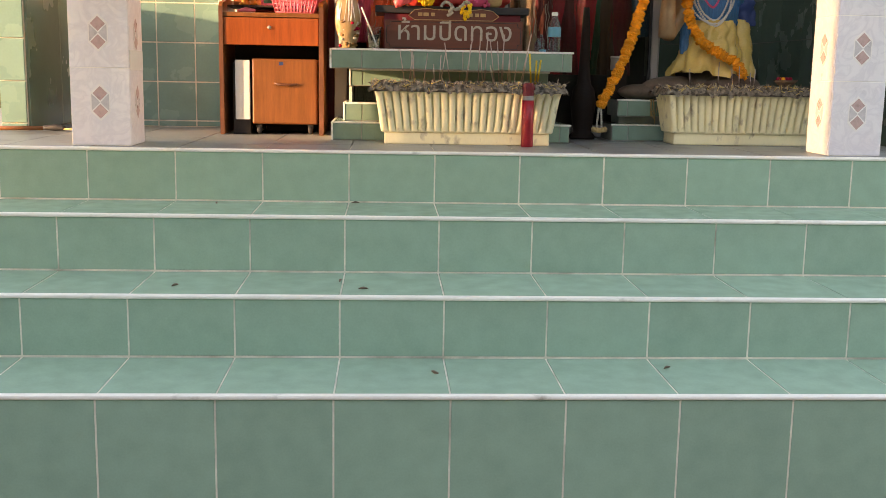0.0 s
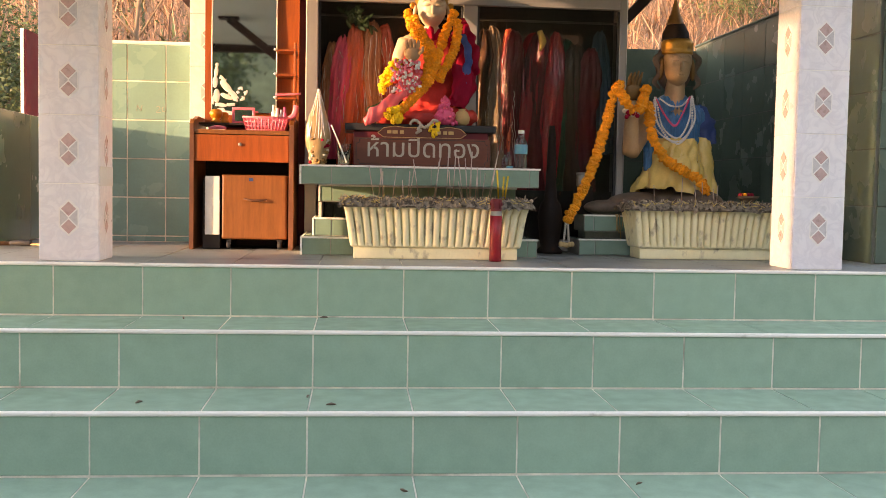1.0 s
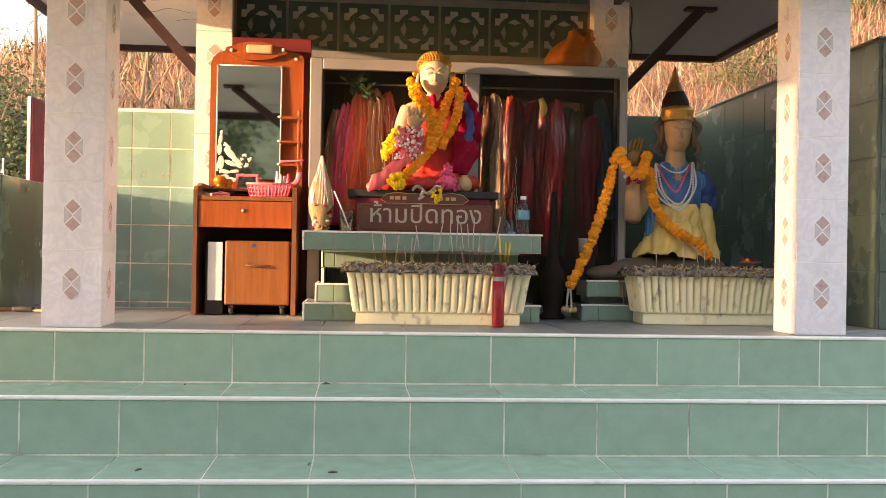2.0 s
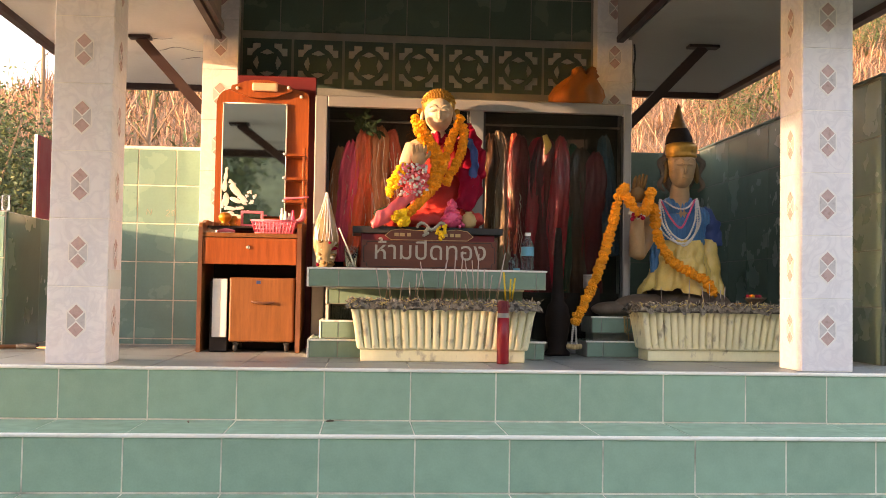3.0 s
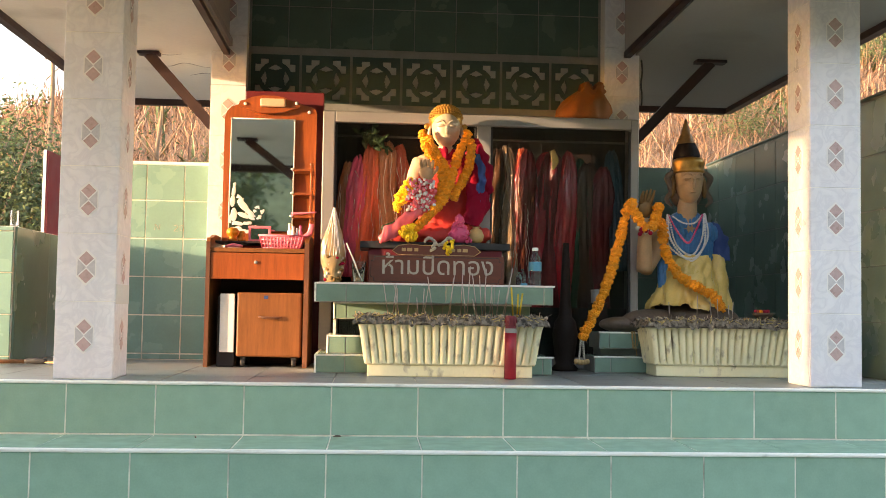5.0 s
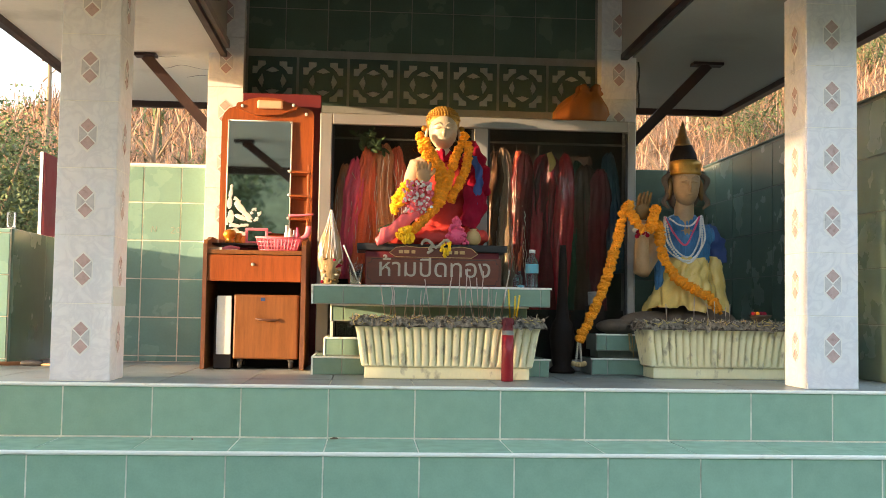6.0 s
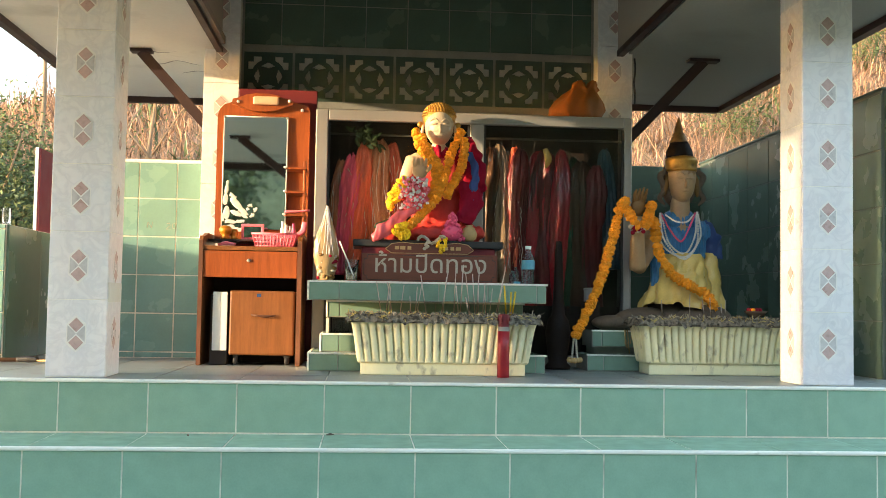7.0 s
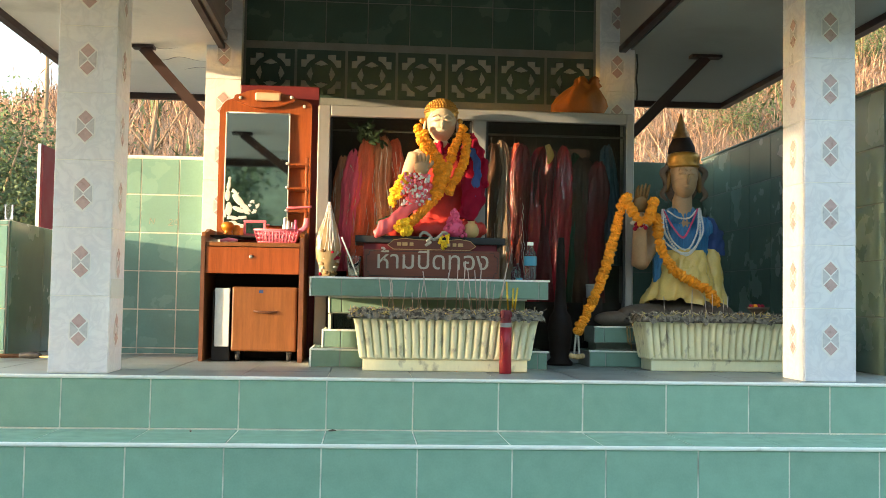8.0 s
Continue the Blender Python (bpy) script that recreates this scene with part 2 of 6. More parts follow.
def lathe(profile, c=(0, 0, 0), seg=20, bm=None, idx=0, squash=1.0, cap=True):
    """A turned shape from (radius, height) pairs."""
    b = bmesh.new()
    rings = []
    for r, z in profile:
        rings.append([b.verts.new((c[0] + r * math.cos(2 * math.pi * i / seg), c[1] + squash * r * math.sin(2 * math.pi * i / seg), c[2] + z)) for i in range(seg)])
    for p, q in zip(rings, rings[1:]):
        for i in range(seg):
            b.faces.new((p[i], p[(i + 1) % seg], q[(i + 1) % seg], q[i]))
    if cap:
        b.faces.new(rings[0][::-1])
        b.faces.new(rings[-1])
    for f in b.faces:
        f.material_index, f.smooth = idx, len(f.verts) == 4
    return merge(bm, b)


def spline(points, n):
    """n + 1 points along a smooth line through the given ones."""
    pts = [Vector(p) for p in points]
    pts = [2 * pts[0] - pts[1]] + pts + [2 * pts[-1] - pts[-2]]
    out, spans = [], len(pts) - 3
    for k in range(n + 1):
        s = min(k * spans / n, spans - 1e-6)
        i, u = int(s), s - int(s)
        a, b, c, d = pts[i:i + 4]
        out.append(0.5 * ((2 * b) + (c - a) * u + (2 * a - 5 * b + 4 * c - d) * u * u + (3 * b - a - 3 * c + d) * u ** 3))
    return out


def tube(points, radii, seg=8, bm=None, idx=0, n=0, flat=1.0):
    """A round limb along points; radii: one number, or one for each point given."""
    pts = spline(points, n) if n else [Vector(p) for p in points]
    b = bmesh.new()
    rings = []
    count = len(pts)
    for k, p in enumerate(pts):
        way = (pts[min(k + 1, count - 1)] - pts[max(k - 1, 0)]).normalized()
        side = way.cross(Vector((0.13, 0.97, 0.2))).normalized()
        up = side.cross(way)
        if isinstance(radii, (int, float)):
            r = radii
        else:
            s = k / max(1, count - 1) * (len(radii) - 1)
            i = min(int(s), len(radii) - 2)
            r = radii[i] + (radii[i + 1] - radii[i]) * (s - i)
        rings.append([b.verts.new(p + r * (math.cos(2 * math.pi * j / seg) * side + flat * math.sin(2 * math.pi * j / seg) * up)) for j in range(seg)])
    for p, q in zip(rings, rings[1:]):
        for i in range(seg):
            b.faces.new((p[i], p[(i + 1) % seg], q[(i + 1) % seg], q[i]))
    b.faces.new(rings[0][::-1])
    b.faces.new(rings[-1])
    for f in b.faces:
        f.material_index, f.smooth = idx, True
    return merge(bm, b)


def prism(outline, y0, y1, bm=None, idx=0):
    """A plate with an outline of (x, z) pairs, from y0 back to y1."""
    b = bmesh.new()
    f0 = b.faces.new([b.verts.new((x, y0, z)) for x, z in outline])
    r = bmesh.ops.extrude_face_region(b, geom=[f0])
    bmesh.ops.translate(b, verts=[g for g in r["geom"] if isinstance(g, bmesh.types.BMVert)], vec=(0, y1 - y0, 0))
    for f in b.faces:
        f.material_index = idx
    return merge(bm, b)


def shared_box(name, w, d, h, bevel, material):
    """Mesh data of a bevelled slab about its centre, to be shared by many pieces."""
    b = box(-w / 2, w / 2, -d / 2, d / 2, -h / 2, h / 2, bevel, seg=1)
    me = bpy.data.meshes.new(name)
    b.to_mesh(me)
    b.free()
    me.materials.append(material)
    return me


def piece(name, me, at, parent):
    ob = new(name, me)
    ob.location = at
    ob.parent = parent
    return ob


def cells(lo, hi, pitch, first):
    """Stretches between lo and hi cut at first + k * pitch."""
    cuts = [lo]
    k = math.ceil((lo - first) / pitch)
    while first + k * pitch < hi - 1e-6:
        if first + k * pitch > lo + 1e-6:
            cuts.append(first + k * pitch)
        k += 1
    return list(zip(cuts, cuts[1:] + [hi]))


MESHES = {}


def clad(parent, axis, at, xs, zs, thick, material, key, joint=0.005, bevel=0.0012):
    """Tiles over a plane: axis 'y' (faces the front), 'x' (faces a side) or 'z' (lies flat); xs, zs: lists of stretches."""
    for a0, a1 in xs:
        for b0, b1 in zs:
            w, h = round(a1 - a0 - joint, 4), round(b1 - b0 - joint, 4)
            if w < 0.008 or h < 0.008:
                continue
            k = (key, axis, w, h, thick)
            size = {"y": (w, thick, h), "x": (thick, w, h), "z": (w, h, thick)}[axis]
            if k not in MESHES:
                MESHES[k] = shared_box("tile", *size, bevel, material)
            a, b = (a0 + a1) / 2, (b0 + b1) / 2
            wob = random.uniform(-0.0006, 0.0006)
            piece("tile", MESHES[k], {"y": (a, at + wob, b), "x": (at + wob, a, b), "z": (a, b, at + wob)}[axis], parent)


# ---- structure: steps, platform, walls, columns, roof ----
X0, X1 = -2.7, 3.3
JOINT = 0.185
TREAD, RISE = 0.36, 0.181
GROUND = -1.05

ground = bmesh.new()
NG = 60
rows_g = []
for j in range(NG + 1):
    for_row = []
    for i in range(NG + 1):
        x = -60 + 120 * i / NG
        y = -60 + 130 * j / NG
        back = max(0.0, y - 3.6)
        rise = 0.62 * back * (0.78 + 0.012 * x) if y > 3.6 else 0.0
        rise = min(rise, max(1.5, 8.6 + 0.72 * x))
        z = GROUND + rise + 0.35 * noise.noise(Vector((x * 0.25, y * 0.25, 3))) * min(1, back)
        for_row.append(ground.verts.new((x, y, z)))
    rows_g.append(for_row)
for j in range(NG):
    for i in range(NG):
        ground.faces.new((rows_g[j][i], rows_g[j][i + 1], rows_g[j + 1][i + 1], rows_g[j + 1][i]))
tagged(part("ground", ground, M["earth"], smooth=True), "dry earth ground rising to a brown hillside", "ground", kind="structure")


def hill(x, y):
    """About how high the hillside lies."""
    back = max(0.0, y - 3.6)
    return GROUND + min(0.62 * back * (0.78 + 0.012 * x) if back else 0.0, max(1.5, 8.6 + 0.72 * x))


# Unseen wall, added to keep the sun off steps and column fronts.
sun_screen = thing("neighbour_wall", "unseen added wall with gaps that shapes the sunlight", "wall", kind="structure")
for a, b in ((-7.5, -1.90), (-1.68, -1.30), (-1.02, -0.93)):
    part("wall_panel", box(-4.15, -4.0, a, b, GROUND, 3.4), M["plaster"], sun_screen)
# Gaps placed to let sun reach trough, garland and right column; bars dim it.
for a, b, sill, head in ((-1.90, -1.68, 0.68, 1.65), (-1.30, -1.06, 0.50, 0.80), (-1.06, -1.02, 0.50, 1.45)):
    part("sill_panel", box(-4.15, -4.0, a, b, GROUND, sill), M["plaster"], sun_screen)
    part("head_panel", box(-4.15, -4.0, a, b, head, 3.4), M["plaster"], sun_screen)
    for k in range(int((b - a) / 0.04) if b - a > 0.1 else 0):
        part("window_bar", box(-4.09, -4.07, a + 0.04 * k, a + 0.04 * k + (0.015 if head > 1 else 0.024), sill, head), M["steel"], sun_screen)

ridge = bmesh.new()
rows_r = []
for k in range(49):
    a = radians(134 + 126 * k / 48)
    ring_r = []
    for j, (rad, z) in enumerate(((12.0, 0.0), (12.6, 3.0), (13.6, 5.2), (16.0, 7.0), (22.0, 8.0))):
        x, y = 0.3 + rad * math.cos(a + radians(90)), -1.5 + rad * math.sin(a + radians(90)) * 0.95
        bump_ = 1.1 * noise.noise(Vector((x * 0.5, y * 0.5, z))) + 0.5 * noise.noise(Vector((x * 1.6, y * 1.6, z)))
        ring_r.append(ridge.verts.new((x + 0.6 * bump_, y, GROUND - 0.05 + z * (1 + 0.22 * bump_) if z else GROUND - 0.05)))
    rows_r.append(ring_r)
for p, q in zip(rows_r, rows_r[1:]):
    for i in range(4):
        ridge.faces.new((p[i], q[i], q[i + 1], p[i + 1]))
tagged(part("backdrop", ridge, M["far_woods"], smooth=True), "wooded green slope facing the shrine", "backdrop", kind="structure")

stairs = thing("stairs", "green tiled steps with white edge strips", "stairs", kind="structure")
for i in range(4):
    low = GROUND if i == 3 else -RISE * (i + 1) - 0.02
    part("step", box(X0, X1, -TREAD * i - 0.0032, 0.3 - 0.004 * i, low, -RISE * i - 0.0035), M["grout"], stairs)
for i in range(4):
    y, z = -TREAD * i, -RISE * i
    part("edge_strip", box(X0, X1, y - 0.010, y + 0.014, z - 0.011, z + 0.001, 0.004), M["nosing"], stairs, "white edge strip")

platform = thing("platform_floor", "grey wet-looking tiled platform floor", "floor", kind="structure")
part("slab", box(X0, X1, 0.3, 3.2, GROUND, -0.012), M["grout_dark"], platform)

# low walls round the platform
wall_right = thing("wall_right", "green tiled side wall under the eave, toned dark for shade", "wall", kind="structure")
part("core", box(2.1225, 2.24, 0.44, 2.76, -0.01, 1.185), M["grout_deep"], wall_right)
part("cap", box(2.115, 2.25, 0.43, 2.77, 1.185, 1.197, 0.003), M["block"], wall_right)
wall_back_right = thing("wall_back_right", "green tiled low back wall, toned dark for shade", "wall", kind="structure")
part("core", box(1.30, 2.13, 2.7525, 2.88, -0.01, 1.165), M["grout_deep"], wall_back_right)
# Added out of sight behind the cabinet to block sun on the right wall.
wall_return = tagged(part("wall_return", box(1.13, 1.19, 1.30, 2.75, -0.01, 1.28), M["plaster"]), "unseen wall added behind the cabinet to block sun", "wall", kind="structure")
wall_left = thing("wall_left", "low green tiled side wall, inner face toned dark for shade", "wall", kind="structure")
part("core", box(-1.62, -1.51, 0.90, 2.40, -0.01, 0.585), M["plaster"], wall_left)
wall_back_left = thing("wall_back_left", "sunlit pale green tiled wall with white joints", "wall", kind="structure")
part("core", box(-1.38, -0.70, 1.3545, 1.46, -0.01, 0.925), M["grout"], wall_back_left)
part("cap", box(-1.38, -0.70, 1.352, 1.47, 0.925, 0.939, 0.003), M["nosing"], wall_back_left)

back_wall = thing("wall_shrine_back", "shrine back wall with green tiles and a row of vent blocks", "wall", kind="structure")
BW = 1.38
part("core", box(-0.62, 1.16, BW + 0.0045, BW + 0.14, -0.01, 1.212), M["mortar"], back_wall)
part("core", box(-0.62, 1.16, BW + 0.0045, BW + 0.14, 1.512, 2.5), M["mortar"], back_wall)

# the two posts that carry the back wall
for name, a, b in (("post_left", -0.755, -0.592), ("post_right", 1.118, 1.288)):
    post = thing(name, "white marbled tile post beside the back wall", "post", kind="structure")
    part("core", box(a + 0.008, b - 0.008, 1.258, 1.45, 0, 2.5), M["plaster"], post)

# roof over the sides: pale soffit boards on brown steel
roof = thing("roof", "pale flat soffit under a roof on brown steel beams", "roof", kind="structure")
for a, b, z in ((-1.52, -0.70, 1.455), (1.27, 2.14, 1.50)):
    front_y = -1.86 if a < 0 else -0.36
    # Left soffit keeps plain plaster; the right one has shade in its colour.
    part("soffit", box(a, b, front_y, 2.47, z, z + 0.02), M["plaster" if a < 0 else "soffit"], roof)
    part("roof_sheet", box(a - 0.04, b + 0.04, front_y - 0.04, 2.51, z + 0.025, z + 0.06), M["concrete"], roof)
part("roof_sheet", box(-0.72, 1.26, 0.14, 2.51, 2.46, 2.5), M["concrete"], roof)
for a, b, y0, y1, z0, z1 in (
    (-1.56, -1.52, -1.9, 2.51, 1.425, 1.475), (2.14, 2.185, -0.4, 2.51, 1.47, 1.52),
    (-1.52, -0.76, 2.47, 2.51, 1.42, 1.475), (1.29, 2.14, 2.47, 2.51, 1.465, 1.52),
    (-1.52, -0.45, -1.9, -1.86, 1.40, 1.50), (1.27, 2.14, -0.4, -0.36, 1.45, 1.54),
    (-0.70, -0.67, 0.2, 1.248, 1.438, 1.462), (1.21, 1.245, 0.2, 1.248, 1.485, 1.515),
):
    part("beam", box(a, b, y0, y1, z0, z1, 0.003), M["steel"], roof)
part("soffit", box(-0.70, -0.45, -1.86, 0.14, 1.455, 1.475), M["plaster"], roof)
# Centre soffit, front board and risers share the shade-toned board.
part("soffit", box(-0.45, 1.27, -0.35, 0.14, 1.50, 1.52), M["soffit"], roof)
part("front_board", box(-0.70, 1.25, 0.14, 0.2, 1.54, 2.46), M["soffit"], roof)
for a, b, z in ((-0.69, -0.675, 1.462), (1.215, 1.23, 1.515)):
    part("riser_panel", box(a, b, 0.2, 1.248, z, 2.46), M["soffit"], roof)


def brace(foot, head, y, plate):
    ob = thing("brace", "brown steel brace between post and soffit", "brace", group="roof braces", kind="structure")
    f, h = Vector((foot[0], y, foot[1])), Vector((head[0], y, head[1]))
    way = (h - f).normalized()
    side = Vector((-way.z, 0, way.x))
    w = 0.024
    part("bar", prism([((p + s * w * side).x, (p + s * w * side).z) for p, s in ((f, -1), (f, 1), (h, 1), (h, -1))], y - 0.022, y + 0.022), M["steel"], ob)
    part("plate", box(head[0] - plate, head[0] + plate, y - 0.03, y + 0.03, head[1] - 0.002, head[1] + 0.012), M["steel"], ob)
    return ob


brace((-0.745, 1.10), (-1.055, 1.440), 1.30, 0.05)
brace((1.275, 1.085), (1.655, 1.486), 1.30, 0.075)
brace((-0.42, 1.14), (-0.81, 1.440), -0.92, 0.065)
tagged(part("brace_post", box(-0.44, -0.39, -0.95, -0.89, 1.08, 1.455, 0.003), M["steel"]), "short brown steel post under the front soffit", "post", kind="structure")


def diamond_inlay(cx, cz, y, parent, axis, sign, squeeze=1.0):
    """The hexagon with two pink rhombs on each column tile."""
    w, h = 0.030 * squeeze, 0.060

    def plate(pts, lift, material, name):
        b = bmesh.new()
        out = []
        for u, v in pts:
            out.append((cx + u, y, cz + v) if axis == "y" else (y, cx + u, cz + v))
        f0 = b.faces.new([b.verts.new(p) for p in out])
        r = bmesh.ops.extrude_face_region(b, geom=[f0])
        vec = (0, sign * lift, 0) if axis == "y" else (sign * lift, 0, 0)
        bmesh.ops.translate(b, verts=[g for g in r["geom"] if isinstance(g, bmesh.types.BMVert)], vec=vec)
        return part(name, b, material, parent)

    hexa = [(0, h), (w, h * 0.52), (w, -h * 0.52), (0, -h), (-w, -h * 0.52), (-w, h * 0.52)]
    plate([(u * 1.14, v * 1.08) for u, v in hexa], 0.0008, M["inlay_line"], "inlay_outline")
    plate(hexa, 0.0014, M["inlay_grey"], "inlay_field")
    for s in (1, -1):
        c = s * h * 0.52
        rh = [(0, c + h * 0.47), (w * 0.95, c), (0, c - h * 0.47), (-w * 0.95, c)]
        plate([(u * 1.12, c + (v - c) * 1.12) for u, v in rh], 0.0018, M["inlay_line"], "inlay_outline")
        plate([(u * 0.9, c + (v - c) * 0.9) for u, v in rh], 0.0024, M["inlay"], "inlay")


def column(name, x0, x1, y0, y1, top, pitch, first, faces):
    ob = thing(name, "square column clad in white marbled tiles with pink diamond inlays", "column", kind="structure")
    part("core", box(x0 + 0.002, x1 - 0.002, y0 + 0.002, y1 - 0.002, 0, top), M["nosing"], ob)
    zs = [(0.001, first + pitch)] + cells(first + pitch, top, pitch, first)
    for z0, z1 in zs:
        mid = z1 - pitch / 2
        for face in faces:
            if face == "front":
                t = part("tile", box(x0 + 0.0015, x1 - 0.0015, y0, y0 + 0.009, z0 + 0.001, z1 - 0.001, 0.001, seg=1), M["marble"], ob)
                if z1 - z0 > pitch * 0.8:
                    diamond_inlay((x0 + x1) / 2, mid, y0, t, "y", -1)
            elif face == "left":
                t = part("tile", box(x0, x0 + 0.009, y0 + 0.0095, y1 - 0.001, z0 + 0.001, z1 - 0.001, 0.001, seg=1), M["marble"], ob)
                if z1 - z0 > pitch * 0.8:
                    diamond_inlay((y0 + y1) / 2, mid, x0, t, "x", -1)
            else:
                t = part("tile", box(x1 - 0.009, x1, y0 + 0.0095, y1 - 0.001, z0 + 0.001, z1 - 0.001, 0.001, seg=1), M["marble"], ob)
                if z1 - z0 > pitch * 0.8:
                    diamond_inlay((y0 + y1) / 2, mid, x1, t, "x", 1)
    return ob


column("column_left", -1.088, -0.882, 0.08, 0.285, 1.9, 0.239, 0.031, ("front", "right", "left"))
column("column_right", 1.628, 1.824, 0.08, 0.285, 1.9, 0.2335, 0.035, ("front", "left", "right"))

# pierced vent blocks in a row above the cabinet
def vent_hole(u, v):
    r = math.hypot(u, v)
    a, c = abs(u), abs(v)
    if max(a, c) < 0.82 and r > 0.70 and min(a, c) > 0.27 and not (a > 0.60 and c > 0.60):
        return True
    lo, hi = min(a, c), max(a, c)
    return 0.33 + 0.25 * lo < hi < 0.60 - 0.55 * lo and lo < 0.30


def vent_mesh(size, depth):
    n = 72
    b = bmesh.new()
    cell = size / n
    solid = [[not vent_hole((i + 0.5) / n * 2 - 1, (j + 0.5) / n * 2 - 1) for j in range(n)] for i in range(n)]
    grid = {}

    def vert(i, j, y):
        if (i, j, y) not in grid:
            grid[i, j, y] = b.verts.new((i * cell - size / 2, y * depth, j * cell - size / 2))
        return grid[i, j, y]

    for i in range(n):
        for j in range(n):
            if not solid[i][j]:
                continue
            b.faces.new((vert(i, j, 0), vert(i + 1, j, 0), vert(i + 1, j + 1, 0), vert(i, j + 1, 0)))
            for di, dj, p, q in ((-1, 0, (i, j + 1), (i, j)), (1, 0, (i + 1, j), (i + 1, j + 1)), (0, -1, (i, j), (i + 1, j)), (0, 1, (i + 1, j + 1), (i, j + 1))):
                k, m = i + di, j + dj
                if not (0 <= k < n and 0 <= m < n) or not solid[k][m]:
                    b.faces.new((vert(*p, 0), vert(*q, 0), vert(*q, 1), vert(*p, 1)))
    me = bpy.data.meshes.new("vent_block")
    b.to_mesh(me)
    b.free()
    me.materials.append(M["block"])
    return me


VB = vent_mesh(0.232, 0.014)
VX0, VP = -0.592, 0.2445
for k in range(7):
    piece("vent_block", VB, (VX0 + VP * (k + 0.5), BW - 0.004, 1.362), back_wall)
part("vent_back", box(-0.62, 1.16, BW + 0.011, BW + 0.14, 1.212, 1.512), M["plaster"], back_wall)
for k in range(8):
    part("mortar_bar", box(VX0 + VP * k - 0.0062, VX0 + VP * k + 0.0062, BW - 0.001, BW + 0.0105, 1.246, 1.478), M["mortar"], back_wall)
for z in (1.229, 1.495):
    part("mortar_bar", box(VX0 - 0.006, 1.125, BW - 0.002, BW + 0.0105, z - 0.017, z + 0.017), M["mortar"], back_wall)
for name, a, c in (("post_left", -0.755, -0.592), ("post_right", 1.118, 1.288)):
    post = bpy.data.objects[name]
    for z0, z1 in cells(0.001, 2.3, 0.239, 0.10):
        t = part("tile", box(a, c, 1.250, 1.258, z0 + 0.001, z1 - 0.001, 0.001, seg=1), M["marble"], post)
        if z1 - z0 > 0.2:
            diamond_inlay((a + c) / 2, (z0 + z1) / 2, 1.250, t, "y", -1)


# ---- things: altar, cabinet, dressing table ----
altar = thing("altar", "stepped green tiled altar with white edge strips", "altar")
ALTAR = ((0.0, 0.074, 0.55, -0.206, 0.760), (0.074, 0.148, 0.65, -0.162, 0.715), (0.148, 0.214, 0.90, -0.128, 0.678), (0.214, 0.284, 0.70, -0.140, 0.69), (0.284, 0.362, 0.54, -0.211, 0.760))
for z0, z1, y0, a, b in ALTAR:
    part("core", box(a + 0.006, b - 0.006, y0 + 0.002, 0.985, z0, z1 - 0.004), M["grout_dark"], altar)
    if y0 > 0.85:
        for e in (-0.140, 0.678):
            part("niche_side", box(e, e + 0.012, 0.70, 0.985, z0, z1 - 0.004, 0.001), M["grout"], altar)
        continue
    part("edge_strip", box(a - 0.001, a + 0.007, y0 - 0.003, 0.985, z0, z1, 0.002), M["nosing"], altar)
    part("edge_strip", box(a + 0.007, b, y0 - 0.003, y0 + 0.006, z1 - 0.007, z1 + 0.001, 0.002), M["nosing"], altar)

for x, y in ((-0.095, 0.79), (-0.060, 0.80)):
    tagged(part("plastic_cup", lathe([(0.0, 0.001), (0.012, 0.0), (0.0165, 0.052), (0.0175, 0.054), (0.0160, 0.053), (0.0115, 0.003), (0.0, 0.003)], (x, y, 0.1485), 20, cap=False), M["cup"], smooth=True), "small clear plastic cup inside the altar niche", "cup", "cups in the altar niche")

cab = thing("display_cabinet", "aluminium framed glass cabinet full of hanging cloths", "cabinet")
CY = 1.0
for a, b, z0, z1 in ((-0.215, -0.160, 0, 1.14), (1.188, 1.222, 0, 1.14), (0.480, 0.543, 0.05, 1.092), (-0.160, 1.188, 1.092, 1.14), (-0.160, 1.188, 0.0, 0.05)):
    part("frame_bar", box(a, b, CY, CY + 0.03, z0, z1, 0.004), M["alu"], cab)
for a, b in ((-0.160, -0.150), (0.470, 0.480), (0.543, 0.553), (1.178, 1.188)):
    part("frame_lip", box(a, b, CY + 0.008, CY + 0.026, 0.06, 1.085), M["rubber"], cab)
part("back_panel", box(-0.215, 1.222, 1.236, 1.246, 0, 1.14), M["wood_shaded"], cab)
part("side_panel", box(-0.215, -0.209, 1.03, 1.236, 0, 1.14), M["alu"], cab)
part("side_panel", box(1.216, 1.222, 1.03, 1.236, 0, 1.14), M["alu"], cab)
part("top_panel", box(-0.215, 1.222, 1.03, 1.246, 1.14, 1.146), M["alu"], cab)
# Added dark sheet in place of the shade low in the right half.
part("lower_panel", box(0.556, 1.175, CY + 0.020, CY + 0.027, 0.055, 0.275, 0.001), M["wood_shaded"], cab, "added dark panel standing in for shade low in the cabinet")
part("hanging_rail", tube([(-0.209, 1.13, 1.05), (1.216, 1.13, 1.05)], 0.005), M["tube_dark"], cab, "thin metal hanging rail")
for a, b in ((-0.150, 0.470), (0.553, 1.178)):
    pane = part("glass_pane", box(a - 0.004, b + 0.004, CY + 0.014, CY + 0.018, 0.055, 1.088), M["glass"], cab, "clear glass pane")
    pane.visible_shadow = False


def foil(name, color):
    return mat(name, color, 0.35, 0.45, 22, 110, 1.0, stretch=(1, 1, 0.22), coat=1.0 if max(color) > 0.35 else 0.25)


# Opaque pale tone that stands for glints on clear film.
FILM = mat("pale_film_glint", (0.70, 0.62, 0.56), 0.12, 0.4, 60, 200, 0.6, coat=1.0)
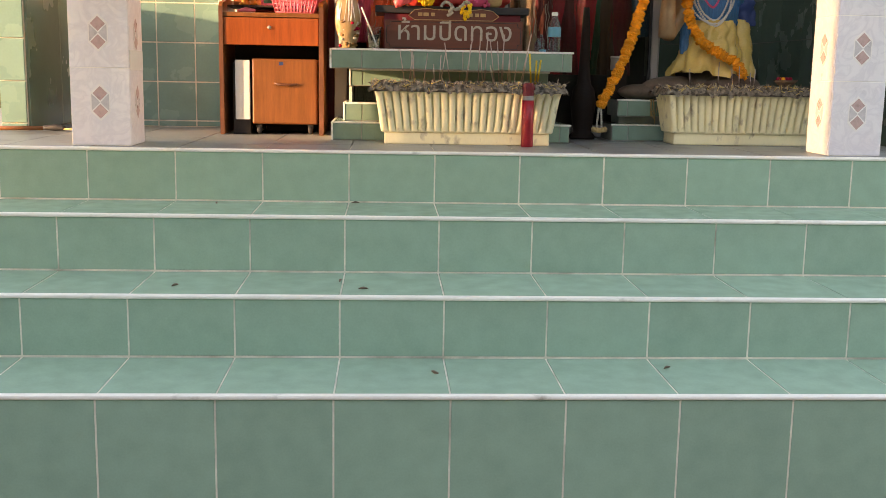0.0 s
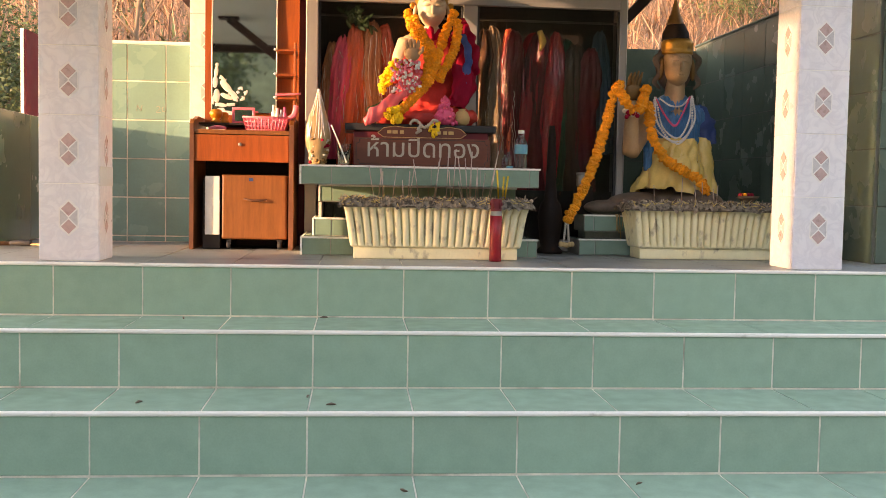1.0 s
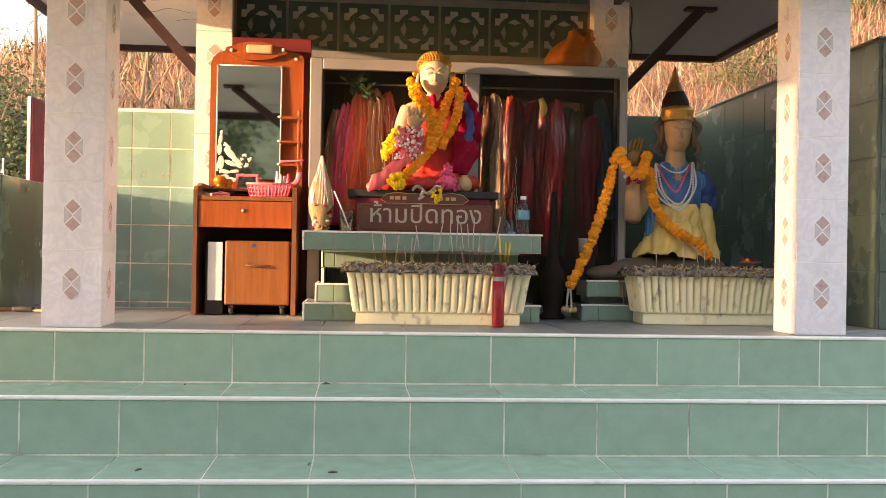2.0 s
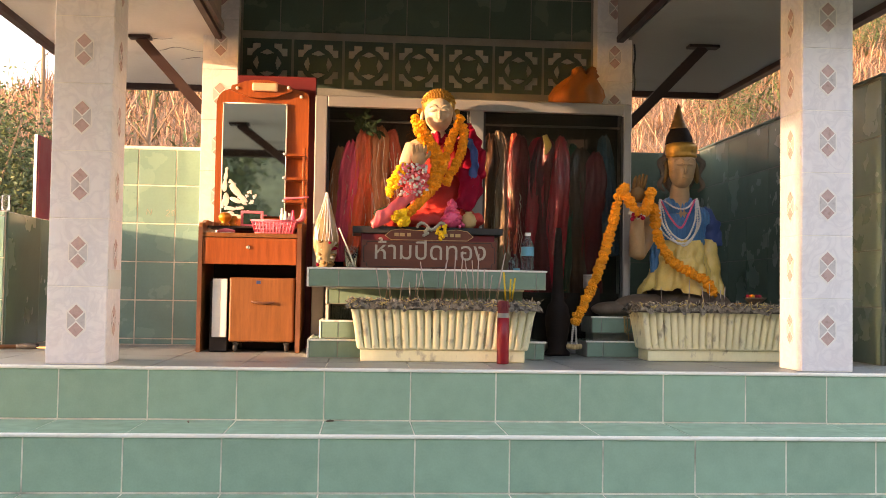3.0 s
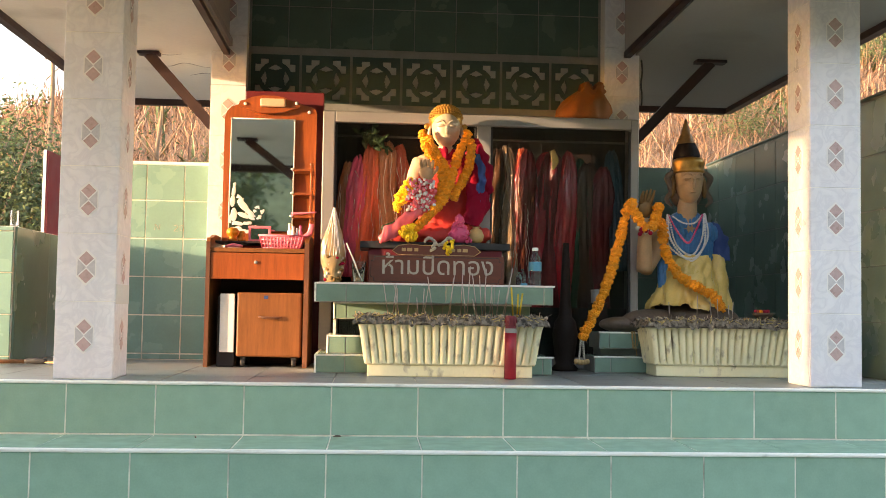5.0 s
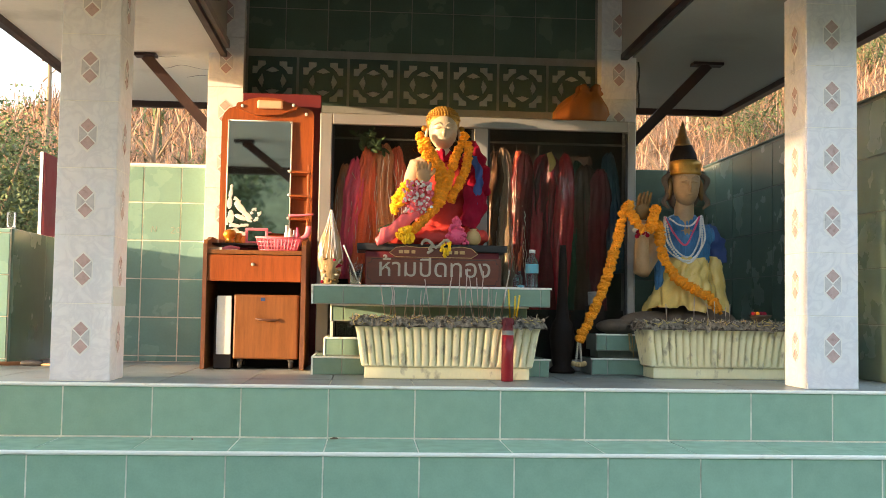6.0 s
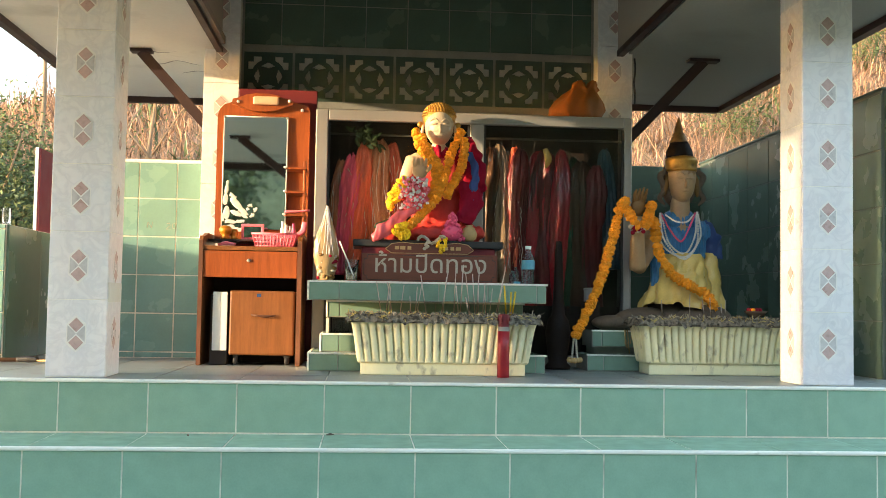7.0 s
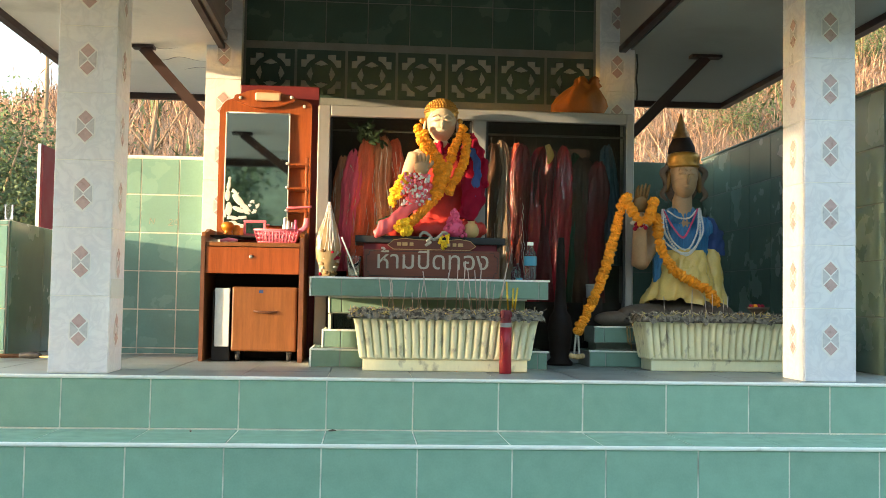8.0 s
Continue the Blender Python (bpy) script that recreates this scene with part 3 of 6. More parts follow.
CLOTHS = {k: foil(k + "_wrapped_cloth", c) for k, c in {
    "pink": (0.80, 0.10, 0.22), "salmon": (0.82, 0.15, 0.07), "orange": (0.70, 0.17, 0.06), "tan": (0.50, 0.20, 0.10), "rust": (0.52, 0.09, 0.045), "brown": (0.09, 0.035, 0.015), "crimson": (0.50, 0.012, 0.025),
    "dark_red": (0.16, 0.008, 0.012), "green": (0.015, 0.07, 0.03), "blue": (0.02, 0.075, 0.12), "buff": (0.36, 0.24, 0.15), "gold": (0.55, 0.33, 0.06)}.items()}


def hanging_cloth(x, y, top, low, w, tone, words, hook=True):
    """A pleated cloth folded over a hanger, narrow at the neck."""
    ob = thing("hanging_cloth", words, "cloth", (x, y, low), group="cloths in the cabinet")
    seed = random.random() * 90
    b = bmesh.new()
    rings, n, seg = [], 36, 44
    h = top - low
    for j in range(n + 1):
        s = j / n
        open_ = 1.0 + 0.16 * math.sin(5 * s + seed)
        if s > 0.80:
            open_ *= 0.30 + 0.70 * math.sqrt(max(0.0, (1 - s) / 0.20))
        ring = []
        for i in range(seg):
            a = 2 * math.pi * i / seg
            p = Vector((math.cos(a) * 1.6 + seed, math.sin(a) * 1.6, 2.2 * s))
            fold = 1 + 0.5 * noise.noise(p * 1.7) + 0.75 * noise.noise(Vector((p.x * 4, p.y * 4, p.z * 0.9))) + 0.3 * noise.noise(Vector((p.x * 9, p.y * 9, p.z * 3)))
            cr = 0.006 * noise.noise(Vector((a * 6 + seed, seed, s * 26)))
            ring.append(b.verts.new((0.74 * w * open_ * math.cos(a) * (0.75 + 0.3 * fold) + 0.018 * math.sin(3 * s + seed) + cr, 0.028 * open_ * math.sin(a) * fold + cr, h * s + 0.02 * noise.noise(Vector((a * 2, seed, 0))) * (s > 0.9))))
        rings.append(ring)
    for p, q in zip(rings, rings[1:]):
        for i in range(seg):
            b.faces.new((p[i], p[(i + 1) % seg], q[(i + 1) % seg], q[i])).smooth = True
    b.faces.new(rings[0][::-1])
    b.faces.new(rings[-1])
    part("cloth", b, CLOTHS[tone], ob)
    if "film" in words:
        rf = random.Random(int(x * 1000))
        for k in range(4):
            u = rf.uniform(-0.6, 0.6) * w
            z0_, z1_ = sorted((rf.uniform(0.02, 0.93) * h, rf.uniform(0.02, 0.93) * h))
            z1_ = max(z1_, z0_ + 0.08)
            pts = []
            for i in range(9):
                u += rf.uniform(-0.008, 0.008)
                u = max(-0.62 * w, min(0.62 * w, u))
                pts.append((u, -0.030 + rf.uniform(-0.004, 0.004), z0_ + (min(z1_, h * 0.95) - z0_) * i / 8))
            # Pale ribbons along the creases paint the glints of the wrap.
            part("film_fold", tube(pts, [rf.uniform(0.0005, 0.0022) for _ in range(9)], 6, None, 0, 26, 0.35), FILM, ob, "film crease with its glint in the pale colour")
    if hook:
        part("hanger_hook", tube([(0, 0, h - 0.01), (0.004, 0, h + 0.02), (0, 0, 1.056 - low)], 0.0012, n=6), M["rubber"], ob, "thin wire hook")
    return ob


for x, top, low, w, tone, words in (
    (-0.118, 0.93, 0.40, 0.055, "tan", "brown cloth wrapped in clear film"),
    (-0.068, 0.955, 0.40, 0.050, "pink", "bright pink cloth wrapped in clear film"),
    (-0.018, 1.00, 0.38, 0.062, "salmon", "salmon orange cloth wrapped in clear film"),
    (0.048, 1.02, 0.38, 0.060, "orange", "brown and orange cloth in crinkled film"),
    (0.095, 1.02, 0.38, 0.062, "tan", "orange red cloth in crinkled film"),
    (0.150, 1.01, 0.38, 0.060, "rust", "rust red cloth in crinkled film"),
    (0.445, 1.00, 0.40, 0.060, "crimson", "crimson cloth on a hanger"),
    (0.580, 1.00, 0.36, 0.060, "brown", "brown cloth beside pale wrapping"),
    (0.640, 1.02, 0.34, 0.065, "buff", "pale buff cloth in crinkled clear film"),
    (0.690, 1.01, 0.32, 0.050, "salmon", "reddish cloth in clear film"),
    (0.735, 1.00, 0.30, 0.060, "dark_red", "dark red cloth in clear film"),
    (0.795, 0.99, 0.24, 0.075, "crimson", "crimson robe on a hanger"),
    (0.855, 0.99, 0.24, 0.070, "dark_red", "dark crimson robe with yellow collar"),
    (0.905, 1.00, 0.16, 0.060, "crimson", "bright crimson robe on a hanger"),
    (0.965, 0.97, 0.20, 0.060, "green", "dark green cloth on a hanger"),
    (1.030, 0.95, 0.14, 0.080, "brown", "dark brown patterned cloth on a hanger"),
    (1.085, 0.93, 0.20, 0.070, "dark_red", "dark maroon cloth on a hanger"),
    (1.140, 1.01, 0.45, 0.060, "blue", "dark blue cloth on a hanger"),
):
    hanging_cloth(x, 1.13 + random.uniform(-0.025, 0.02), top, low, w, tone, words)
collar = tagged(part("yellow_scarf", tube([(0.835, 1.075, 1.0), (0.85, 1.07, 0.95), (0.838, 1.07, 0.91)], [0.012, 0.018, 0.006], n=8, flat=0.4), M["yellow_cloth"]), "small yellow scarf over the red robes", "scarf")
# Leaf shapes stand in for a foliage reflection on the cabinet glass.
leaves = bmesh.new()
for k in range(46):
    a = random.gauss(0, 0.45)
    c = random.gauss(0, 0.45)
    ball((0.012 + 0.075 * a, 1.075 + random.uniform(-0.012, 0.012), 1.035 + 0.05 * c - 0.03 * a), (0.022, 0.003, 0.009), (random.uniform(-40, 40), random.uniform(-80, 80), random.uniform(-40, 40)), leaves, u=8, v=5)
tagged(part("green_leaf_spray", leaves, M["leaf_green"]), "dark green leaf shapes modelling a reflection in the cabinet glass", "leaves")
sat = bmesh.new()
rings_s = []
for j, (rad, z, cx) in enumerate(((0.118, 0.0, 0.985), (0.126, 0.02, 0.985), (0.124, 0.05, 0.99), (0.112, 0.082, 1.0), (0.090, 0.110, 1.012), (0.066, 0.130, 1.025), (0.054, 0.144, 1.03), (0.064, 0.160, 1.032), (0.042, 0.168, 1.032), (0.010, 0.156, 1.032))):
    ring_s = []
    for i in range(60):
        a = 2 * math.pi * i / 60
        k = 1 + (0.07 + 0.02 * j) * math.sin(9 * a + 0.5 * j) * (0.4 + 0.6 * noise.noise(Vector((math.cos(a) * 2, math.sin(a) * 2, j * 0.4)))) + 0.14 * noise.noise(Vector((math.cos(a) * 1.4, math.sin(a) * 1.4, j * 0.5 + 3)))
        ring_s.append(sat.verts.new((cx + rad * k * math.cos(a), 1.13 + 0.75 * rad * k * math.sin(a), 1.1465 + z * (1 + 0.12 * math.sin(5 * a)) if z else 1.1465)))
    rings_s.append(ring_s)
for p, q in zip(rings_s, rings_s[1:]):
    for i in range(60):
        sat.faces.new((p[i], p[(i + 1) % 60], q[(i + 1) % 60], q[i]))
sat.faces.new(rings_s[0][::-1])
tagged(part("orange_robe_sack", sat, M["orange_cloth"], smooth=True), "gathered orange cloth bundle on top of the cabinet", "cloth bundle")
tagged(part("maroon_board", box(-0.585, -0.222, 1.205, 1.232, 0, 1.262, 0.003), M["maroon"]), "tall dark maroon board behind the dressing table", "board")

dresser = thing("dressing_table", "orange wood veneer dressing table with tall mirror and drawer", "dressing table")


def side_panel(x0, x1):
    out = [(0.83, 0), (1.20, 0), (1.20, 0.57), (0.97, 0.57), (0.90, 0.553), (0.845, 0.550), (0.83, 0.535)]
    b = bmesh.new()
    f0 = b.faces.new([b.verts.new((x0, y, z)) for y, z in out])
    r = bmesh.ops.extrude_face_region(b, geom=[f0])
    bmesh.ops.translate(b, verts=[g for g in r["geom"] if isinstance(g, bmesh.types.BMVert)], vec=(x1 - x0, 0, 0))
    part("side_panel", b, M["wood_side"], dresser, "brown wooden side panel")
    part("edge_band", box(x0 - 0.0006, x1 + 0.0006, 0.827, 0.8298, 0.004, 0.532), M["wood_edge"], dresser, "worn edge band, darkened as if unlit")


side_panel(-0.688, -0.672)
side_panel(-0.272, -0.254)
part("table_top", box(-0.672, -0.272, 0.833, 1.185, 0.490, 0.508, 0.002), M["wood_side"], dresser)
part("upper_shelf", box(-0.672, -0.272, 0.965, 1.185, 0.537, 0.545, 0.001), M["wood_shaded"], dresser)
part("shelf_divider", box(-0.445, -0.436, 0.965, 1.185, 0.508, 0.537), M["white_plastic"], dresser)
drawer = part("drawer", box(-0.671, -0.273, 0.832, 0.85, 0.374, 0.487, 0.003), M["wood"], dresser)
part("keyhole", lathe([(0.0, 0), (0.0075, 0.0), (0.008, 0.003), (0.0055, 0.006), (0.0, 0.006)], seg=14, cap=False), M["alu"], drawer, "small round metal lock").matrix_basis = pose(-0.479, 0.832, 0.447, 90)
part("back_panel", box(-0.672, -0.272, 1.185, 1.20, 0, 0.49), M["wood_shaded"], dresser)
part("toe_board", box(-0.672, -0.272, 1.10, 1.115, 0, 0.06), M["wood_shaded"], dresser)

# mirror panel with an arched crest
TOWER = 1.125
outline = [(-0.250, 0.545), (-0.250, 1.150), (-0.256, 1.166), (-0.275, 1.178), (-0.318, 1.186), (-0.345, 1.203), (-0.37, 1.2055), (-0.40, 1.219), (-0.44, 1.226), (-0.50, 1.226), (-0.545, 1.218), (-0.575, 1.204), (-0.598, 1.200), (-0.606, 1.182), (-0.640, 1.170), (-0.658, 1.150), (-0.668, 1.12), (-0.668, 0.545)]
part("mirror_panel", prism(outline, TOWER, TOWER + 0.018), M["wood"], dresser, "orange veneered panel with arched crest")
crest = [(-0.604, 1.172), (-0.60, 1.193), (-0.577, 1.199), (-0.545, 1.212), (-0.50, 1.220), (-0.44, 1.220), (-0.40, 1.213), (-0.37, 1.199), (-0.33, 1.19), (-0.327, 1.172), (-0.35, 1.166), (-0.40, 1.146), (-0.47, 1.139), (-0.52, 1.142), (-0.56, 1.157)]
part("crest", prism(crest, TOWER - 0.022, TOWER), M["wood"], dresser, "raised wavy crest board")
part("crest_lamp", box(-0.507, -0.390, TOWER - 0.040, TOWER - 0.020, 1.168, 1.207, 0.0095, seg=4), M["lamp_cover"], dresser, "beige rounded lamp cover")
for x, z in ((-0.574, 1.181), (-0.342, 1.189), (-0.285, 1.152)):
    part("rosette", ball((x, TOWER - 0.024 if z > 1.16 else TOWER - 0.004, z), (0.008, 0.006, 0.008), u=10, v=8), M["bead_white"], dresser, "small shiny button")


def rounded(x0, x1, z0, z1, r, n=5):
    out = []
    for cx, cz, a0 in ((x1 - r, z1 - r, 0), (x0 + r, z1 - r, 90), (x0 + r, z0 + r, 180), (x1 - r, z0 + r, 270)):
        for k in range(n + 1):
            a = radians(a0 + 90 * k / n)
            out.append((cx + r * math.cos(a), cz + r * math.sin(a)))
    return out


glass = part("mirror", prism(rounded(-0.142, 0.142, -0.262, 0.252, 0.016), -0.0025, 0.0025), M["mirror"], dresser, "rectangular mirror with frosted flowers")
glass.matrix_basis = pose(-0.492, TOWER - 0.014, 0.862, -1.5)
frame_b = bmesh.new()
for a, c in (((-0.143, -0.263), (-0.143, 0.253)), ((0.143, -0.263), (0.143, 0.253)), ((-0.143, 0.253), (0.143, 0.253))):
    tube([(a[0], -0.001, a[1]), (c[0], -0.001, c[1])], 0.0035, 6, frame_b)
part("bevel_strip", frame_b, M["bead_white"], glass, "pale bevelled strip")
frost = bmesh.new()
rnd = random.Random(4)
for x, z, l, w, a in ((-0.121, -0.008, 0.030, 0.006, 68), (-0.124, -0.035, 0.050, 0.010, 82), (-0.128, -0.078, 0.056, 0.013, 86), (-0.121, -0.140, 0.066, 0.016, 90), (-0.136, -0.160, 0.042, 0.006, 90),
                      (-0.093, -0.066, 0.048, 0.008, -52), (-0.080, -0.098, 0.074, 0.017, -46), (-0.050, -0.130, 0.058, 0.013, -40), (-0.078, -0.142, 0.060, 0.012, -22), (-0.102, -0.180, 0.056, 0.010, -8),
                      (-0.042, -0.152, 0.040, 0.008, -32), (-0.058, -0.178, 0.040, 0.008, 12), (-0.018, -0.104, 0.024, 0.006, 20), (0.008, -0.124, 0.028, 0.007, 60), (-0.006, -0.150, 0.026, 0.007, 42), (-0.026, -0.122, 0.016, 0.005, 0),
                      (-0.108, -0.205, 0.050, 0.012, 15), (-0.070, -0.215, 0.050, 0.010, -12), (-0.030, -0.195, 0.030, 0.006, 24)):
    z -= 0.05
    ball((x, -0.0035, z), (l / 2, 0.0012, w / 1.1), (0, -a, 0), frost, u=14, v=7)
    for k in range(3):
        ball((x + rnd.uniform(-0.4, 0.4) * l * math.cos(radians(a)), -0.0035, z + rnd.uniform(-0.4, 0.4) * l * math.sin(radians(a))), (rnd.uniform(0.004, 0.009), 0.001, rnd.uniform(0.003, 0.005)), (0, rnd.uniform(-80, 80), 0), frost, u=8, v=5)
part("frosted_decoration", frost, M["bead_white"], glass, "white frosted floral decoration")
for x, z in ((-0.142, 0.25), (0.142, 0.25)):
    part("mirror_clip", ball((x, -0.004, z), (0.006, 0.004, 0.006), u=8, v=6), M["alu"], glass)
part("shelf_post", box(-0.268, -0.256, 1.02, 1.045, 0.545, 0.905, 0.003), M["wood"], dresser)
for z in (0.872, 0.765, 0.662):
    part("side_shelf", prism([(-0.345, z - 0.005), (-0.256, z - 0.005), (-0.256, z + 0.005), (-0.345, z + 0.005)], 1.01, TOWER), M["wood"], dresser)
    part("shelf_knob", ball((-0.347, 1.012, z + 0.002), (0.009, 0.006, 0.006), u=10, v=8), M["bead_white"], dresser, "pale round knob")

pedestal = thing("drawer_pedestal", "brown wooden drawer unit on black casters", "drawer unit")
part("body", box(-0.557, -0.282, 0.875, 1.08, 0.042, 0.318, 0.005), M["wood_side"], pedestal)
front = part("drawer_front", box(-0.558, -0.281, 0.858, 0.874, 0.044, 0.319, 0.008), M["wood_side"], pedestal, "brown grained drawer front")
part("drawer_handle", tube([(-0.463, 0.855, 0.216), (-0.44, 0.844, 0.212), (-0.415, 0.842, 0.2105), (-0.39, 0.844, 0.211), (-0.366, 0.855, 0.214)], [0.004, 0.006, 0.006, 0.004], n=14), M["wood_edge"], front, "curved pale handle")
part("sticker", box(-0.443, -0.425, 0.8565, 0.8582, 0.292, 0.306), M["blue"], front, "small blue sticker")
for x in (-0.530, -0.312):
    for y in (0.885, 1.05):
        wheel = part("caster", lathe([(0.0, -0.009), (0.014, -0.009), (0.017, -0.005), (0.017, 0.005), (0.014, 0.009), (0.0, 0.009)], seg=16, cap=False), M["rubber"], pedestal, "black caster wheel")
        wheel.matrix_basis = pose(x, y, 0.0178, 0, 90, 0)
        part("caster_fork", box(x - 0.012, x + 0.012, y - 0.008, y + 0.012, 0.03, 0.043, 0.003), M["rubber"], pedestal)
leaf_board = thing("white_panel", "white board on a dark block under the dressing table", "board")
part("panel", box(-0.628, -0.566, 0.855, 0.868, 0.062, 0.312, 0.003), M["white_plastic"], leaf_board)
part("block", box(-0.640, -0.566, 0.872, 0.96, 0.0, 0.30, 0.003), M["wood_shaded"], leaf_board, "dark wooden block")

# on the dressing table
pot = lathe([(0.020, 0), (0.024, 0.006), (0.014, 0.016), (0.026, 0.028), (0.030, 0.042), (0.022, 0.056), (0.012, 0.060)], (-0.600, 0.99, 0.545), 18)
pot = lathe([(0.018, 0), (0.022, 0.008), (0.012, 0.014), (0.022, 0.026), (0.018, 0.045), (0.008, 0.048)], (-0.568, 1.01, 0.545), 16, pot)
tagged(part("gold_pot", pot, M["amber"], smooth=True), "pair of small golden orange footed pots", "pot")
pm = thing("pink_mirror", "small pink framed table mirror on the dressing table", "table mirror", (-0.485, 1.02, 0.545))
for a, b, c, d in ((-0.05, 0.05, 0.0, 0.012), (-0.05, 0.05, 0.060, 0.072), (-0.05, -0.038, 0.012, 0.060), (0.038, 0.05, 0.012, 0.060)):
    part("frame_bar", box(a, b, -0.006, 0.006, c, d, 0.003), M["pink_plastic"], pm)
part("mirror_glass", box(-0.038, 0.038, -0.003, 0.003, 0.012, 0.060), M["mirror"], pm)
basket = thing("pink_basket", "pink plastic basket with open sides", "basket", (-0.378, 0.90, 0.508))
basket.scale = (1.24, 1.0, 1.2)
part("base", box(-0.062, 0.068, -0.045, 0.045, 0.0, 0.005, 0.002), M["pink_plastic"], basket)
for a, c in (((-0.066, -0.05), (0.072, -0.05)), ((-0.066, 0.05), (0.072, 0.05)), ((-0.066, -0.05), (-0.066, 0.05)), ((0.072, -0.05), (0.072, 0.05))):
    for z, k in ((0.004, 0.93), (0.018, 0.97), (0.032, 1.03), (0.047, 1.10)):
        part("rail", tube([(a[0] * k, a[1] * k, z), (c[0] * k, c[1] * k, z)], 0.0022 if z < 0.04 else 0.004, 6), M["pink_plastic"], basket)
    for s in range(13):
        u = s / 12
        x, y = a[0] + (c[0] - a[0]) * u, a[1] + (c[1] - a[1]) * u
        part("slat", tube([(x * 0.93, y * 0.93, 0.003), (x * 1.1, y * 1.1, 0.047)], 0.0026, 5), M["pink_plastic"], basket)
part("basket_handle", tube([(0.078, 0, 0.047), (0.098, 0.0, 0.062), (0.104, 0, 0.095)], [0.007, 0.010, 0.009], n=8, flat=0.5), M["pink_plastic"], basket)
for x, y, h, m in ((-0.352, 1.00, 0.085, "white_plastic"), (-0.335, 0.985, 0.07, "bead_white"), (-0.318, 1.0, 0.065, "white_plastic"), (-0.303, 0.99, 0.075, "bead_pink")):
    tagged(part("small_bottle", lathe([(0.008, 0), (0.0095, 0.004), (0.0095, h * 0.6), (0.005, h * 0.75), (0.006, h * 0.78), (0.006, h), (0.002, h)], (x, y, 0.545), 12), M[m], smooth=True), "small pale cosmetic bottle", "bottle", group="bottles on the dressing table")
tagged(part("pink_comb", tube([(-0.62, 0.90, 0.516), (-0.585, 0.91, 0.522), (-0.545, 0.90, 0.518)], [0.005, 0.010, 0.006], n=8, flat=0.5), M["pink_plastic"]), "pink comb lying on the dressing table", "comb")
tagged(part("pink_brush", tube([(-0.345, 1.005, 0.6745), (-0.30, 1.002, 0.6760), (-0.235, 0.998, 0.682)], [0.006, 0.005, 0.004], n=8), M["pink_plastic"]), "pink brush lying on the small shelf", "brush")


# ---- things: troughs, candles, statues, garlands ----
def trough(a, b, y, words):
    """A ribbed planter from a to b along its foot, front foot at y; filled with ash."""
    ob = thing("incense_trough", words, "incense trough", ((a + b) / 2, y + 0.08, 0), group="incense troughs")
    w, d = (b - a) / 2, 0.085
    bm_ = bmesh.new()
    ribs = 23
    rings = []
    for z, grow, deep in ((0.046, 0.0, 0.0), (0.052, 0.006, 0.3), (0.07, 0.010, 1.0), (0.125, 0.018, 1.0), (0.18, 0.027, 1.0), (0.196, 0.031, 0.4), (0.203, 0.034, 0.0)):
        ring = []
        for (x0, y0), (x1, y1), n in (((-w, -d), (w, -d), ribs), ((w, -d), (w, d), 6), ((w, d), (-w, d), ribs), ((-w, d), (-w, -d), 6)):
            for k in range(n * 8):
                u = k / (n * 8)
                x, yy = x0 + (x1 - x0) * u, y0 + (y1 - y0) * u
                nx, ny = (0, -1) if y0 == y1 and y0 < 0 else (0, 1) if y0 == y1 else (1, 0) if x0 > 0 else (-1, 0)
                wave = abs(math.sin(math.pi * u * n)) ** 0.38
                off = -0.018 * deep * (1 - wave)
                sx, sy = 1 + grow / w, 1 + grow / d
                ring.append(bm_.verts.new((x * sx + nx * off, yy * sy + ny * off, z)))
        rings.append(ring)
    for p, q in zip(rings, rings[1:]):
        for i in range(len(p)):
            bm_.faces.new((p[i], p[(i + 1) % len(p)], q[(i + 1) % len(p)], q[i]))
    bm_.faces.new(rings[0][::-1])
    part("body", bm_, M["cream"], ob)
    part("foot", box(-w + 0.006, w - 0.006, -d + 0.006, d - 0.006, 0.0, 0.0465, 0.004), M["cream"], ob)
    W, D = w + 0.044, d + 0.044
    rim = bmesh.new()
    for x0, x1, y0, y1 in ((-W, W, -D, -D + 0.02), (-W, W, D - 0.02, D), (-W, -W + 0.02, -D + 0.02, D - 0.02), (W - 0.02, W, -D + 0.02, D - 0.02)):
        box(x0, x1, y0, y1, 0.201, 0.216, 0.003, rim)
    part("rim", rim, M["ash"], ob, "rim caked with grey ash")
    ash = bmesh.new()
    nx_, ny_ = 150, 26
    grid = []
    for j in range(ny_ + 1):
        row = []
        for i in range(nx_ + 1):
            u, v = i / nx_ * 2 - 1, j / ny_ * 2 - 1
            x, yy = u * (W + 0.011), v * (D + 0.011)
            p = Vector((x + a, yy, 0))
            n1 = noise.noise(p * 26) * 0.006 + noise.noise(p * 80) * 0.006 + noise.noise(p * 170) * 0.004
            z = 0.232 + n1
            edge = max(abs(x) - (W - 0.006), abs(yy) - (D - 0.006), 0)
            if edge > 0:
                z = 0.224 + n1 - edge * 0.8 - (0.008 + 0.020 * noise.noise(Vector((x * 48 + a, yy * 48, 5)))) * (1 if edge > 0.007 else 0.1)
            row.append(ash.verts.new((x + 0.003 * noise.noise(p * 90 + Vector((9, 0, 0))), yy + 0.004 * noise.noise(p * 90 + Vector((0, 9, 0))), z)))
        grid.append(row)
    for j in range(ny_):
        for i in range(nx_):
            ash.faces.new((grid[j][i], grid[j][i + 1], grid[j + 1][i + 1], grid[j + 1][i]))
    part("ash", ash, M["ash"], ob, "crumbly grey ash with burnt stubs")
    stubs = bmesh.new()
    rs = random.Random(int(a * 100) + 7)
    for k in range(260):
        x, yy = rs.uniform(-W, W), -D + abs(rs.gauss(0, 0.05))
        l = rs.uniform(0.012, 0.035)
